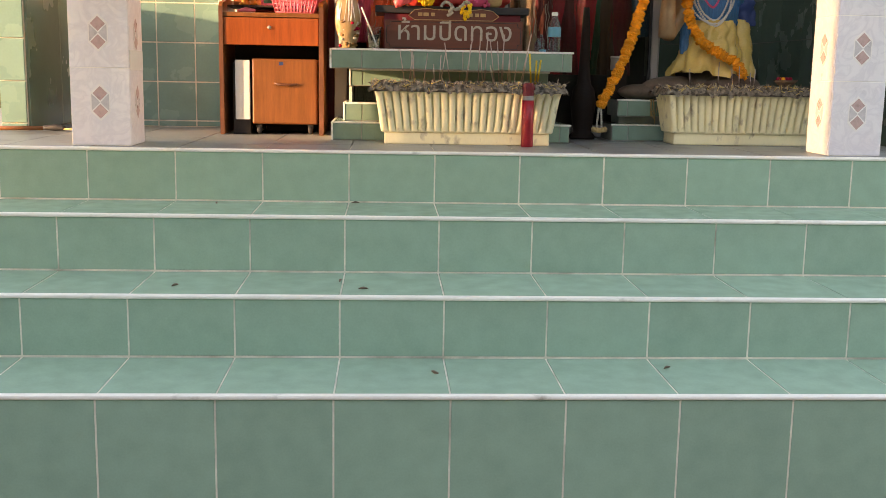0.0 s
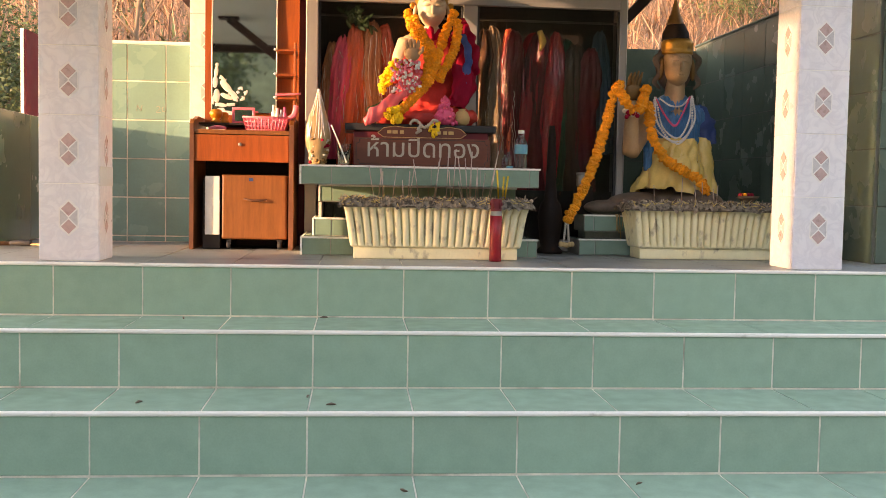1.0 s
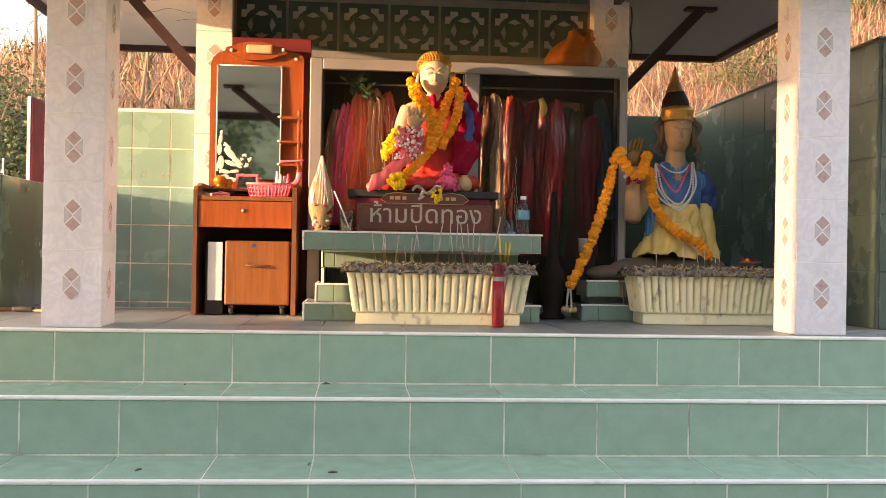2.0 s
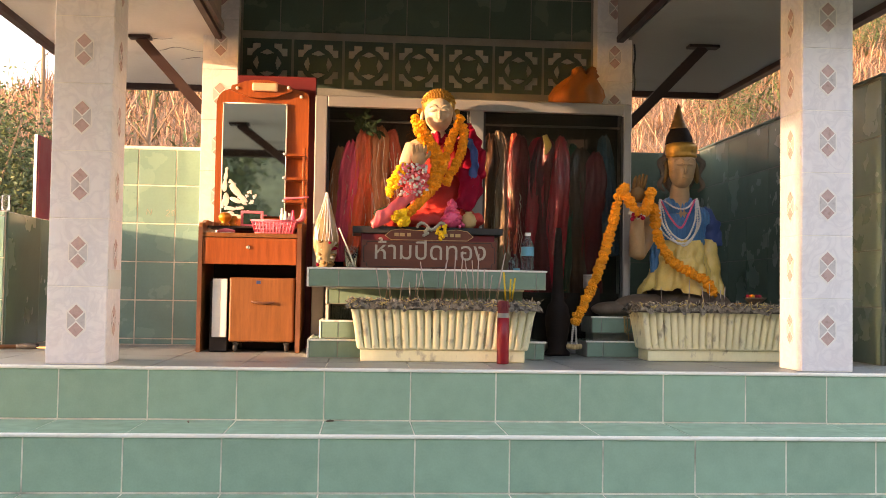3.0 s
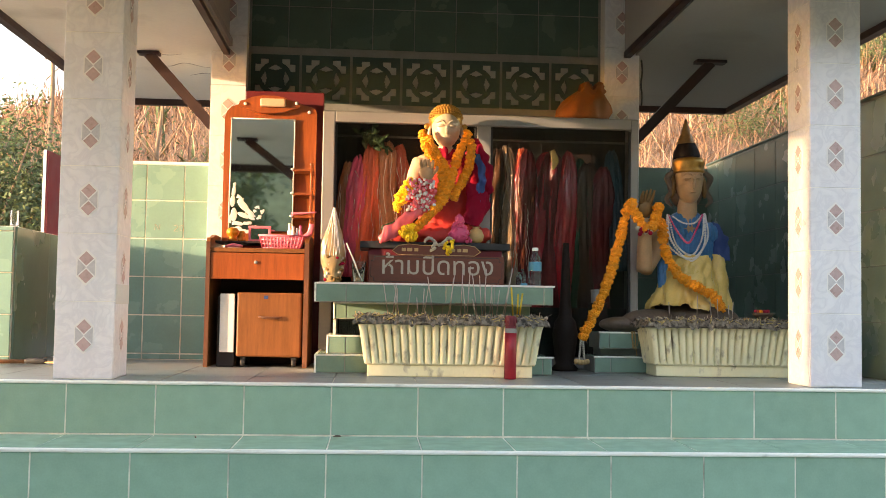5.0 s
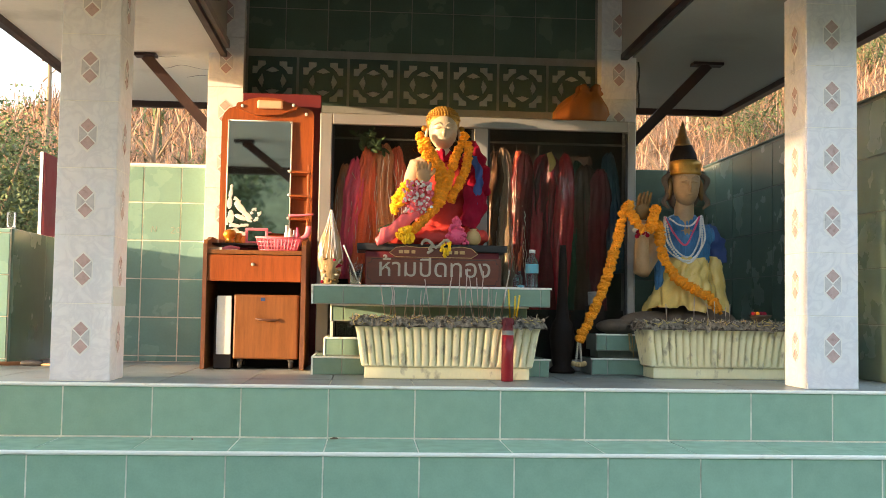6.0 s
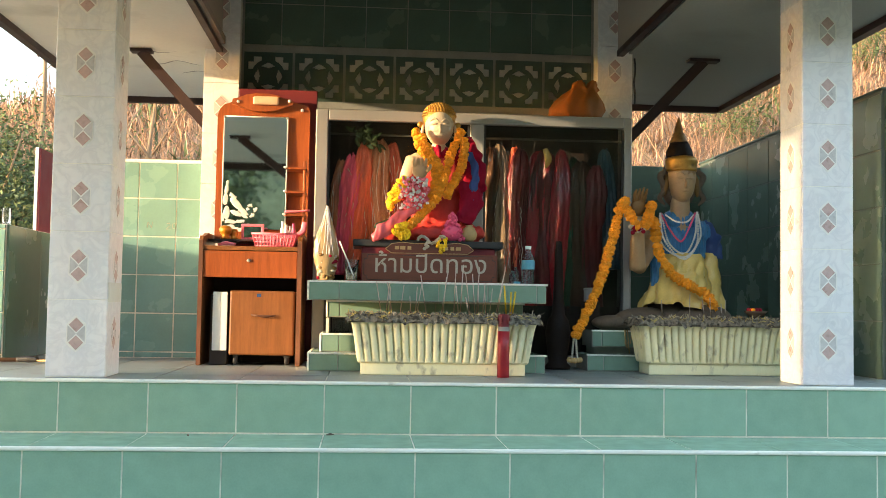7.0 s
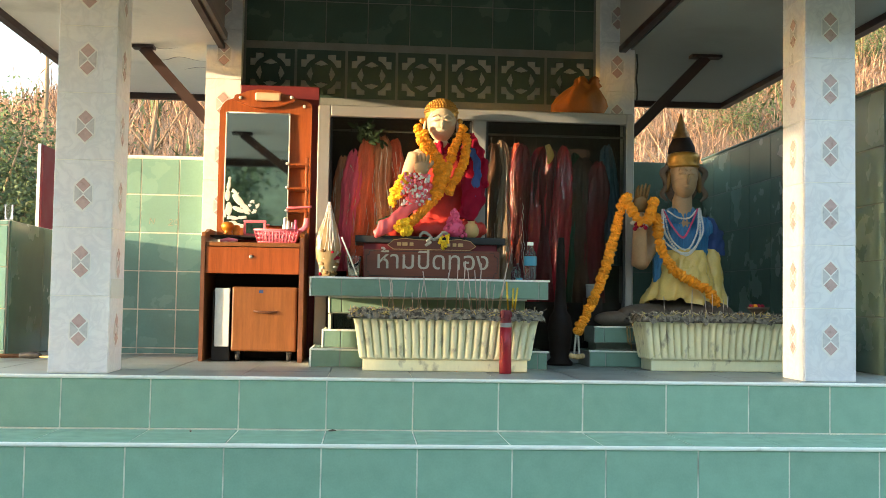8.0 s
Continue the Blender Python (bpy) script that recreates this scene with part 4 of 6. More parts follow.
        t1, t2 = rs.uniform(-1.2, 1.2), rs.uniform(-0.6, 0.4)
        base = Vector((x, min(yy, D), 0.226 + rs.uniform(-0.006, 0.01)))
        tube([base, base + l * Vector((math.sin(t1), 0.5 * math.sin(t2), 0.6 * math.cos(t1)))], 0.0016, 5, stubs)
    for k in range(170):
        x, yy = rs.uniform(-W, W), rs.uniform(-D - 0.004, D)
        ball((x, yy, 0.232 + rs.uniform(-0.008, 0.008)), (rs.uniform(0.003, 0.011), rs.uniform(0.003, 0.009), rs.uniform(0.003, 0.009)), (rs.uniform(0, 90), 0, rs.uniform(0, 90)), stubs, u=6, v=4)
    tagged(part("burnt_stub_litter", stubs, M["stub"], ob), kind="stuff")
    reeds = bmesh.new()
    for k in range(75):
        base = Vector((rs.uniform(-W, W), -D - rs.uniform(-0.02, 0.012), 0.226 + rs.uniform(-0.012, 0.010)))
        t1, l = rs.uniform(-1.5, 1.5), rs.uniform(0.012, 0.032)
        tube([base, base + l * Vector((math.sin(t1), rs.uniform(-0.2, 0.3), 0.7 * math.cos(t1) * rs.choice((1, 1, -1))))], 0.0014, 4, reeds)
    tagged(part("yellow_stub_litter", reeds, M["reed"], ob), kind="stuff")
    return ob


trough(0.0, 0.652, 0.375, "cream ribbed planter heaped with grey ash and incense")
trough(1.182, 1.815, 0.565, "cream ribbed planter of grey ash beside the column")

stick_mesh = {}


def incense(x, y, h, lean, turn, tone="stick", r=0.0019):
    ob = new("incense_stick", None)
    key = (tone, r)
    if key not in stick_mesh:
        b = tube([(0, 0, 0), (0, 0, 0.5), (0, 0, 1.0)], r, 6)
        me = bpy.data.meshes.new("incense_stick")
        b.to_mesh(me)
        b.free()
        me.materials.append(M[tone])
        stick_mesh[key] = me
    scene.collection.objects.unlink(ob)
    bpy.data.objects.remove(ob)
    ob = new("incense_stick" if tone == "stick" else "thin_candle", stick_mesh[key])
    ob.matrix_world = pose(x, y, 0.222, 0, lean, turn) @ Matrix.Diagonal((1, 1, h, 1))
    if tone == "stick":
        return tagged(ob, "thin brown incense stick standing in ash", "incense stick", "incense sticks")
    return tagged(ob, "slim yellow candle standing in ash", "candle", "yellow candles")


for x, h, lean in ((0.085, 0.10, -9), (0.100, 0.095, 6), (0.118, 0.085, 0), (0.128, 0.098, -10), (0.155, 0.09, 7), (0.200, 0.06, -4), (0.215, 0.085, 3), (0.222, 0.10, 9), (0.262, 0.12, -9), (0.315, 0.125, 8), (0.322, 0.115, 5),
                   (0.372, 0.14, 2), (0.385, 0.09, -5), (0.392, 0.15, 3), (0.428, 0.06, -12), (0.440, 0.13, -7), (0.452, 0.125, -4), (0.462, 0.145, 3), (0.470, 0.11, 0), (0.482, 0.10, 4), (0.498, 0.095, -3), (0.510, 0.085, 6), (0.530, 0.15, 12), (0.545, 0.12, 9)):
    incense(x, 0.44 + random.uniform(-0.05, 0.05), h * 1.4, lean, random.uniform(-15, 15))
for x, h, lean in ((1.255, 0.085, -3), (1.375, 0.115, 1), (1.455, 0.09, -6), (1.478, 0.10, -2), (1.520, 0.09, 3), (1.530, 0.075, -2)):
    incense(x, 0.64 + random.uniform(-0.04, 0.04), h, lean, random.uniform(-15, 15))
incense(0.572, 0.40, 0.13, -4, 0, "yellow", 0.0034)
incense(0.588, 0.41, 0.105, 2, 0, "yellow", 0.0034)
incense(0.594, 0.40, 0.108, 7, 0, "yellow", 0.0034)

candle = thing("red_candle", "thick red candle with a melted silver band", "candle", (0.551, 0.315, 0))
part("wax", lathe([(0.0, 0), (0.0225, 0.0), (0.0235, 0.004), (0.0228, 0.10), (0.0232, 0.177)], seg=24), M["red"], candle, smooth=True)
part("foil_band", lathe([(0.0236, 0.176), (0.0228, 0.180), (0.0218, 0.190), (0.022, 0.193)], seg=24, cap=False), M["mortar"], candle, "crumpled grey foil band", smooth=True)
drip = lathe([(0.0216, 0.192), (0.0212, 0.203), (0.020, 0.22), (0.0205, 0.236), (0.014, 0.241), (0.0, 0.236)], seg=24, cap=False)
for k in range(6):
    a = k * 1.05
    tube([(0.019 * math.cos(a), 0.019 * math.sin(a), 0.236), (0.0225 * math.cos(a), 0.0225 * math.sin(a), 0.215 - 0.006 * (k % 3))], 0.003, 6, drip)
part("melted_top", drip, M["maroon"], candle, "dark melted wax top", smooth=True)
part("wick", tube([(0, 0, 0.234), (0.002, 0, 0.247)], 0.0012, 5), M["rubber"], candle)

# sign boards in front of the statue
stand = thing("statue_stand", "dark lacquered low stand under the statue", "stand")
part("top_board", box(-0.036, 0.600, 0.715, 0.985, 0.512, 0.542, 0.004), M["rubber"], stand)
part("support_box", box(0.0, 0.565, 0.73, 0.97, 0.362, 0.512, 0.003), M["maroon"], stand)


def lettering(text, x, y, z, height, width, material, parent):
    cu = bpy.data.curves.new("lettering", "FONT")
    cu.body, cu.size, cu.extrude, cu.offset = text, height, 0.0009, 0.0004
    cu.align_x = "CENTER"
    cu.materials.append(material)
    ob = new("lettering", cu)
    bpy.context.view_layer.update()
    k = width / max(ob.dimensions.x, 1e-6)
    ob.matrix_basis = pose(x, y, z, 90) @ Matrix.Diagonal((k, k, 1, 1))
    ob.parent = parent
    return ob


sign = thing("sign_board", "dark red wooden sign with pale Thai lettering", "sign")
notch = [(0.004, 0.364), (0.566, 0.364), (0.566, 0.482), (0.004, 0.482)]
part("board", prism(notch, 0.660, 0.674), M["sign"], sign)
trim_b = bmesh.new()
ring = [(0.026, 0.372), (0.544, 0.372), (0.546, 0.388), (0.558, 0.392), (0.558, 0.456), (0.546, 0.460), (0.544, 0.475), (0.026, 0.475), (0.024, 0.460), (0.012, 0.456), (0.012, 0.392), (0.024, 0.388)]
for (xa, za), (xb, zb) in zip(ring, ring[1:] + ring[:1]):
    tube([(xa, 0.6595, za), (xb, 0.6595, zb)], 0.0011, 5, trim_b)
part("carved_line", trim_b, M["rubber"], sign, "dark carved border line")
lettering("ห้ามปิดทอง", 0.288, 0.6585, 0.404, 0.085, 0.462, M["letter"], sign)

plate = thing("name_board", "small red board with gold edging and strings of blossom", "sign")
pb = [(0.125, 0.485), (0.445, 0.485), (0.470, 0.502), (0.445, 0.524), (0.40, 0.531), (0.36, 0.526), (0.22, 0.526), (0.17, 0.531), (0.125, 0.524), (0.100, 0.502)]
part("board", prism(pb, 0.686, 0.698), M["sign"], plate)
edge = bmesh.new()
for (xa, za), (xb, zb) in zip(pb, pb[1:] + pb[:1]):
    tube([(xa, 0.685, za), (xb, 0.685, zb)], 0.0016, 5, edge)
part("gold_edge", edge, M["letter_gold"], plate, "dull gold edging")
for k, (x, w) in enumerate(((0.148, 0.018), (0.172, 0.022), (0.200, 0.016), (0.352, 0.020), (0.380, 0.016), (0.405, 0.022))):
    part("lettering", box(x - w / 2, x + w / 2, 0.684, 0.6865, 0.500, 0.514, 0.001), M["letter_gold"], plate)

flower_meshes = {}


def flower_mesh(kind, r):
    """A ruffled marigold head, to be shared."""
    key = (kind, r)
    if key in flower_meshes:
        return flower_meshes[key]
    b = bmesh.new()
    bmesh.ops.create_icosphere(b, subdivisions=3, radius=r)
    rf = random.Random(3)
    for v in b.verts:
        v.co *= 1 + 0.30 * noise.noise(v.co * (4.2 / r)) + rf.uniform(-0.10, 0.08)
        v.co.z *= 0.62
    me = bpy.data.meshes.new("flower")
    b.to_mesh(me)
    b.free()
    me.materials.append(M[kind])
    flower_meshes[key] = me
    return me


def garland(words, strands, kind, r, name="flower_garland", step=0.72):
    ob = thing(name, words, "garland", strands[0][0])
    base = Vector(strands[0][0])
    rf = random.Random(11)
    for strand in strands:
        fine = spline(strand, 120)
        length = sum((q - p).length for p, q in zip(fine, fine[1:]))
        n = max(3, int(length / (r * step)))
        dist, k = 0.0, 0
        thread = [p - base for p in fine[::6]]
        part("thread", tube(thread, r * 0.35, 6), M[kind], ob)
        for p, q in zip(fine, fine[1:]):
            seg_len = (q - p).length
            while k < n and dist + seg_len >= k * length / n:
                way = (q - p).normalized()
                f = new("flower", flower_mesh(kind, r))
                f.parent = ob
                s = rf.uniform(0.85, 1.12)
                f.matrix_basis = Matrix.Translation(p - base + Vector([rf.uniform(-1, 1) * r * 0.14 for _ in range(3)])) @ way.to_track_quat("Z", "Y").to_matrix().to_4x4() @ pose(0, 0, 0, rf.uniform(-18, 18), rf.uniform(-18, 18), rf.uniform(0, 360)) @ Matrix.Diagonal((s, s, s, 1))
                k += 1
            dist += seg_len
    return ob


def wrinkle(bm_, cloths, pleated=()):
    """Fine folds on the cloth of a statue."""
    bm_.normal_update()
    kind = {}
    for f in bm_.faces:
        for v in f.verts:
            kind[v] = f.material_index
    for v in bm_.verts:
        if kind.get(v) in cloths:
            p = v.co
            d = 0.010 * noise.noise(p * 24) + 0.006 * noise.noise(Vector((p.x * 70, p.y * 70, p.z * 26)))
            d += 0.0035 * math.sin(150 * (p.x * 0.8 - p.z * 0.45) + 5 * noise.noise(p * 12))
            v.co += v.normal * d
        elif kind.get(v) in pleated:
            v.co += v.normal * (0.0028 * math.sin(330 * v.co.x + 3 * noise.noise(v.co * 9)) + 0.004 * noise.noise(v.co * 30))


# seated statue on the altar
s1 = bmesh.new()
SK, HAIR, ROBE, DARK, CRIM, NAVY, PNK = range(7)
for c, r, rot, m in (
    ((0.312, 0.875, 0.585), (0.190, 0.110, 0.050), (0, 0, 0), ROBE),
    ((0.180, 0.805, 0.580), (0.125, 0.062, 0.042), (0, 0, 24), ROBE),
    ((0.435, 0.815, 0.580), (0.095, 0.060, 0.042), (0, 0, -24), ROBE),
    ((0.315, 0.765, 0.572), (0.14, 0.040, 0.030), (0, 4, 0), ROBE),
    ((0.325, 0.885, 0.70), (0.118, 0.085, 0.15), (0, 0, 0), ROBE),
    ((0.328, 0.885, 0.835), (0.142, 0.080, 0.105), (0, 0, 0), ROBE),
    ((0.240, 0.880, 0.885), (0.050, 0.056, 0.052), (0, 0, 0), SK),
    ((0.432, 0.880, 0.880), (0.062, 0.064, 0.060), (0, 0, 0), CRIM),
    ((0.328, 0.872, 0.925), (0.052, 0.050, 0.045), (0, 0, 0), CRIM),
    ((0.328, 0.872, 0.950), (0.036, 0.036, 0.040), (0, 0, 0), SK),
):
    ball(c, r, rot, s1, m, 56, 36)
tube([(0.222, 0.87, 0.90), (0.193, 0.84, 0.82), (0.190, 0.80, 0.74)], [0.040, 0.035, 0.032], 20, s1, SK, 12)
tube([(0.190, 0.80, 0.735), (0.205, 0.765, 0.775), (0.228, 0.735, 0.815)], [0.038, 0.032, 0.024], 24, s1, ROBE, 20)
ball((0.240, 0.725, 0.838), (0.034, 0.015, 0.036), (0, 0, 0), s1, DARK)
for k in range(4):
    tube([(0.218 + 0.014 * k, 0.722, 0.855), (0.214 + 0.0165 * k, 0.716, 0.882 - 0.004 * abs(k - 1.5)), (0.214 + 0.017 * k, 0.708, 0.893 - 0.004 * abs(k - 1.5))], [0.0085, 0.008, 0.005], 8, s1, DARK, 4)
tube([(0.268, 0.72, 0.835), (0.281, 0.714, 0.85), (0.283, 0.708, 0.863)], [0.009, 0.008, 0.005], 8, s1, DARK, 4)
tube([(0.445, 0.87, 0.89), (0.478, 0.85, 0.79), (0.475, 0.80, 0.69), (0.41, 0.765, 0.645)], [0.046, 0.040, 0.036, 0.026], 30, s1, CRIM, 36)
ball((0.328, 0.862, 1.062), (0.064, 0.072, 0.070), (0, 0, 0), s1, SK, 32, 22)
ball((0.328, 0.852, 1.018), (0.050, 0.058, 0.052), (0, 0, 0), s1, SK, 32, 22)
ball((0.328, 0.858, 1.038), (0.061, 0.067, 0.062), (0, 0, 0), s1, SK, 32, 22)
ball((0.328, 0.7885, 1.032), (0.0085, 0.012, 0.020), (12, 0, 0), s1, SK, 12, 8)
for sx in (-1, 1):
    ball((0.328 + sx * 0.025, 0.800, 1.052), (0.017, 0.010, 0.0065), (0, sx * 4, sx * 18), s1, SK, 12, 8)
    tube([(0.328 + sx * 0.006, 0.793, 1.062), (0.328 + sx * 0.025, 0.793, 1.075), (0.328 + sx * 0.045, 0.806, 1.065)], [0.003, 0.0042, 0.002], 6, s1, SK, 6)
    ball((0.328 + sx * 0.073, 0.872, 1.030), (0.008, 0.018, 0.036), (0, sx * -8, 0), s1, SK, 12, 8)
    ball((0.328 + sx * 0.082, 0.872, 1.060), (0.014, 0.010, 0.014), (0, 0, 0), s1, HAIR, 10, 8)
ball((0.328, 0.791, 1.004), (0.017, 0.006, 0.005), (0, 0, 0), s1, SK, 12, 8)
ball((0.328, 0.876, 1.088), (0.073, 0.074, 0.066), (14, 0, 0), s1, HAIR, 28, 18)
rc = random.Random(5)
for j in range(7):
    ph = radians(8 + 12.5 * j)
    nn = max(4, int(36 * math.cos(ph)))
    for i in range(nn):
        th = 2 * math.pi * i / nn + j * 0.4
        p = Vector((0.0725 * math.cos(th) * math.cos(ph), 0.0735 * math.sin(th) * math.cos(ph), 0.0665 * math.sin(ph)))
        if p.y < -0.045 and p.z < 0.012:
            continue
        ball((0.328 + p.x, 0.876 + p.y, 1.090 + p.z), (0.0062, 0.0062, 0.0062), (0, 0, 0), s1, HAIR, 6, 5)
# shoulder cloths of the statue
for pts, rad, m, fl in (
    (((0.462, 0.845, 1.01), (0.480, 0.83, 0.93), (0.500, 0.82, 0.84), (0.520, 0.815, 0.76)), [0.012, 0.026, 0.038, 0.008], CRIM, 0.25),
    (((0.46, 0.80, 0.93), (0.482, 0.775, 0.84), (0.468, 0.765, 0.74), (0.445, 0.76, 0.66)), [0.014, 0.017, 0.016, 0.012], NAVY, 0.3),
    (((0.45, 0.785, 0.80), (0.455, 0.765, 0.70), (0.43, 0.755, 0.62)), [0.040, 0.046, 0.040], CRIM, 0.3),
    (((0.245, 0.745, 0.77), (0.235, 0.732, 0.72), (0.205, 0.735, 0.66)), [0.045, 0.055, 0.04], PNK, 0.35),
    (((0.225, 0.70, 0.675), (0.150, 0.695, 0.630), (0.085, 0.698, 0.575), (0.045, 0.70, 0.548)), [0.012, 0.025, 0.033, 0.012], PNK, 0.3),
):
    tube(pts, rad, 34, s1, m, 40, fl)
wrinkle(s1, (ROBE, CRIM, NAVY, PNK))
for f in s1.faces:
    f.smooth = True
tagged(part("seated_statue", s1, [M["skin"], M["gold"], M["robe"], M["skin_tan"], M["magenta"], M["blue"], M["pink"]]), "seated pale painted statue with gold hair and bright robes", "statue")

garland("thick orange marigold garland round the statue's neck", [
    [(0.222, 0.795, 1.020), (0.236, 0.777, 0.958), (0.270, 0.764, 0.901), (0.302, 0.751, 0.844), (0.307, 0.740, 0.777), (0.290, 0.730, 0.720)],
    [(0.417, 0.790, 1.019), (0.387, 0.776, 0.947), (0.363, 0.758, 0.878), (0.339, 0.740, 0.796), (0.307, 0.722, 0.721), (0.260, 0.708, 0.661), (0.207, 0.695, 0.611), (0.186, 0.688, 0.584)],
    [(0.246, 0.785, 0.990), (0.285, 0.765, 0.918), (0.321, 0.753, 0.864), (0.331, 0.742, 0.814)],
    [(0.430, 0.785, 0.985), (0.432, 0.775, 0.919), (0.414, 0.765, 0.850), (0.382, 0.755, 0.785), (0.352, 0.742, 0.725)],
], "marigold", 0.0195, step=0.56)
garland("short yellow marigold garland over the statue's arm", [[(0.176, 0.730, 0.804), (0.137, 0.732, 0.756), (0.118, 0.733, 0.707), (0.124, 0.735, 0.664)], [(0.189, 0.730, 0.793), (0.154, 0.732, 0.744), (0.138, 0.735, 0.696)]], "marigold_yellow", 0.0175)
garland("small heap of orange marigolds at the statue's knee", [[(0.143, 0.682, 0.572), (0.166, 0.682, 0.606), (0.191, 0.682, 0.571)], [(0.163, 0.678, 0.560), (0.20, 0.68, 0.562)]], "marigold_yellow", 0.024, step=1.2)

blossom = bmesh.new()
rb = random.Random(9)
for k in range(150):
    x = 0.165 + 0.105 * rb.random()
    ball((x + 0.015 * rb.uniform(-1, 1), 0.696 + 0.014 * rb.random(), 0.805 - 0.135 * rb.random()), (0.007, 0.006, 0.007), bm=blossom, idx=rb.randrange(2), u=6, v=5)
tagged(part("blossom_string", blossom, [M["pink_plastic"], M["white_plastic"]]), "pink and white blossom strings hung from the statue's arm", "blossom")
doll = bmesh.new()
for k in range(60):
    s = rb.random()
    a = rb.random() * 6.28
    rr = 0.044 * (1 - s) + 0.010
    ball((0.381 + rr * math.cos(a), 0.722 + 0.5 * rr * math.sin(a), 0.545 + 0.105 * s), (0.0085, 0.008, 0.008), bm=doll, u=7, v=5)
ball((0.381, 0.722, 0.578), (0.04, 0.02, 0.036), bm=doll)
ball((0.381, 0.722, 0.632), (0.014, 0.012, 0.034), bm=doll)
tagged(part("pink_flower_cone", doll, M["bead_pink"]), "small cone of bright pink blossoms at the statue's feet", "flowers")
jas = thing("jasmine_garland", "small white jasmine garland with yellow tassels", "garland", (0.27, 0.682, 0.54))
jb = bmesh.new()
for k in range(44):
    u = k / 43
    x = -0.035 + 0.115 * u
    ball((x, rb.uniform(-0.004, 0.006), 0.004 + 0.014 * math.sin(u * 9) + rb.uniform(-0.003, 0.003)), (0.007, 0.006, 0.006), bm=jb, u=6, v=5)
part("blossom_chain", jb, M["letter"], jas)
for x, z, m in ((0.0, -0.035, "letter"), (0.052, -0.03, "marigold_yellow"), (0.080, -0.022, "marigold_yellow"), (0.066, -0.05, "marigold_yellow")):
    tb = bmesh.new()
    for k in range(7):
        ball((x + rb.uniform(-0.008, 0.008), -0.001, z + 0.005 * k), (0.008, 0.006, 0.007), bm=tb, u=6, v=5)
    part("tassel", tb, M[m], jas)
fan = bmesh.new()
for k in range(5):
    tube([(0.085, 0.755, 0.548), (0.085 - 0.006 * k, 0.752, 0.60), (0.11 - 0.014 * k, 0.75, 0.632 - 0.006 * k)], [0.006, 0.012, 0.002], 6, fan, 0, 8, 0.2)
tagged(part("leaf_bundle", fan, M["leaf_green"]), "bundle of dark green folded leaves beside the statue", "leaves")
tagged(part("gourd_pot", lathe([(0.016, 0), (0.030, 0.012), (0.034, 0.034), (0.024, 0.056), (0.013, 0.064), (0.016, 0.070)], (0.455, 0.74, 0.542), 18), M["letter_gold"], smooth=True), "small tan clay pot beside the statue", "pot")

# bottle, cup, wrapped bouquet on the altar
water = thing("water_bottle", "clear plastic water bottle with a blue label", "bottle", (0.703, 0.70, 0.362))
part("bottle_body", lathe([(0.022, 0), (0.026, 0.004), (0.027, 0.03), (0.0255, 0.045), (0.027, 0.06), (0.027, 0.10), (0.024, 0.118), (0.013, 0.138), (0.0115, 0.148), (0.0115, 0.152)], seg=22), M["bottle"], water, smooth=True)
part("bottle_label", lathe([(0.0277, 0.066), (0.0277, 0.100), (0.0265, 0.104)], seg=22, cap=False), M["bottle_label"], water, "torn blue paper label", smooth=True)
part("cap", lathe([(0.012, 0.150), (0.013, 0.151), (0.013, 0.164), (0.0, 0.165)], seg=18, cap=False), M["white_plastic"], water, "white screw cap", smooth=True)
for x, h in ((0.655, 0.075), (0.640, 0.06)):
    tagged(part("glass_bottle", lathe([(0.012, 0), (0.014, 0.004), (0.014, h * 0.7), (0.006, h * 0.85), (0.006, h)], (x, 0.73, 0.362), 16), M["bottle"], smooth=True), "small clear empty glass bottle", "bottle", group="small glass bottles")
tagged(part("blue_cap", lathe([(0.013, 0), (0.014, 0.001), (0.014, 0.012), (0.0, 0.013)], (0.652, 0.665, 0.362), 16, cap=False), M["bottle_label"], smooth=True), "blue plastic bottle cap", "cap")
cup = thing("plastic_cup", "clear plastic cup with a white drinking straw", "cup", (-0.038, 0.64, 0.362))
part("cup_wall", lathe([(0.0, 0.002), (0.021, 0.0), (0.0225, 0.004), (0.030, 0.086), (0.032, 0.088), (0.0295, 0.0885), (0.021, 0.006), (0.0, 0.005)], seg=24, cap=False), M["cup"], cup, smooth=True)
part("straw", tube([(0.012, 0, 0.01), (-0.02, 0.0, 0.09), (-0.052, 0.0, 0.165)], 0.0032, 8, n=8), M["white_plastic"], cup, "white drinking straw")
bq = thing("wrapped_bouquet", "cone of crinkled clear film round dried flowers", "bouquet", (-0.145, 0.70, 0.362))
prof = [(0.034, 0.0), (0.040, 0.05), (0.055, 0.11), (0.048, 0.16), (0.026, 0.235), (0.008, 0.295), (0.003, 0.315)]
fine_prof = []
for (r0, z0), (r1, z1) in zip(prof, prof[1:]):
    fine_prof += [(r0 + (r1 - r0) * k / 2, z0 + (z1 - z0) * k / 2) for k in range(2)]
cone = lathe(fine_prof + [prof[-1]], seg=17, squash=0.7)
for v in cone.verts:
    q = v.co * 38
    v.co += 0.017 * min(1, 0.3 + 14 * math.hypot(v.co.x, v.co.y)) * Vector((noise.noise(q), noise.noise(q + Vector((5, 0, 0))), 0.3 * noise.noise(q * 1.6)))
    v.co.z = max(v.co.z, 0.0)
part("film", cone, foil("buff_film", (0.34, 0.235, 0.115)), bq)
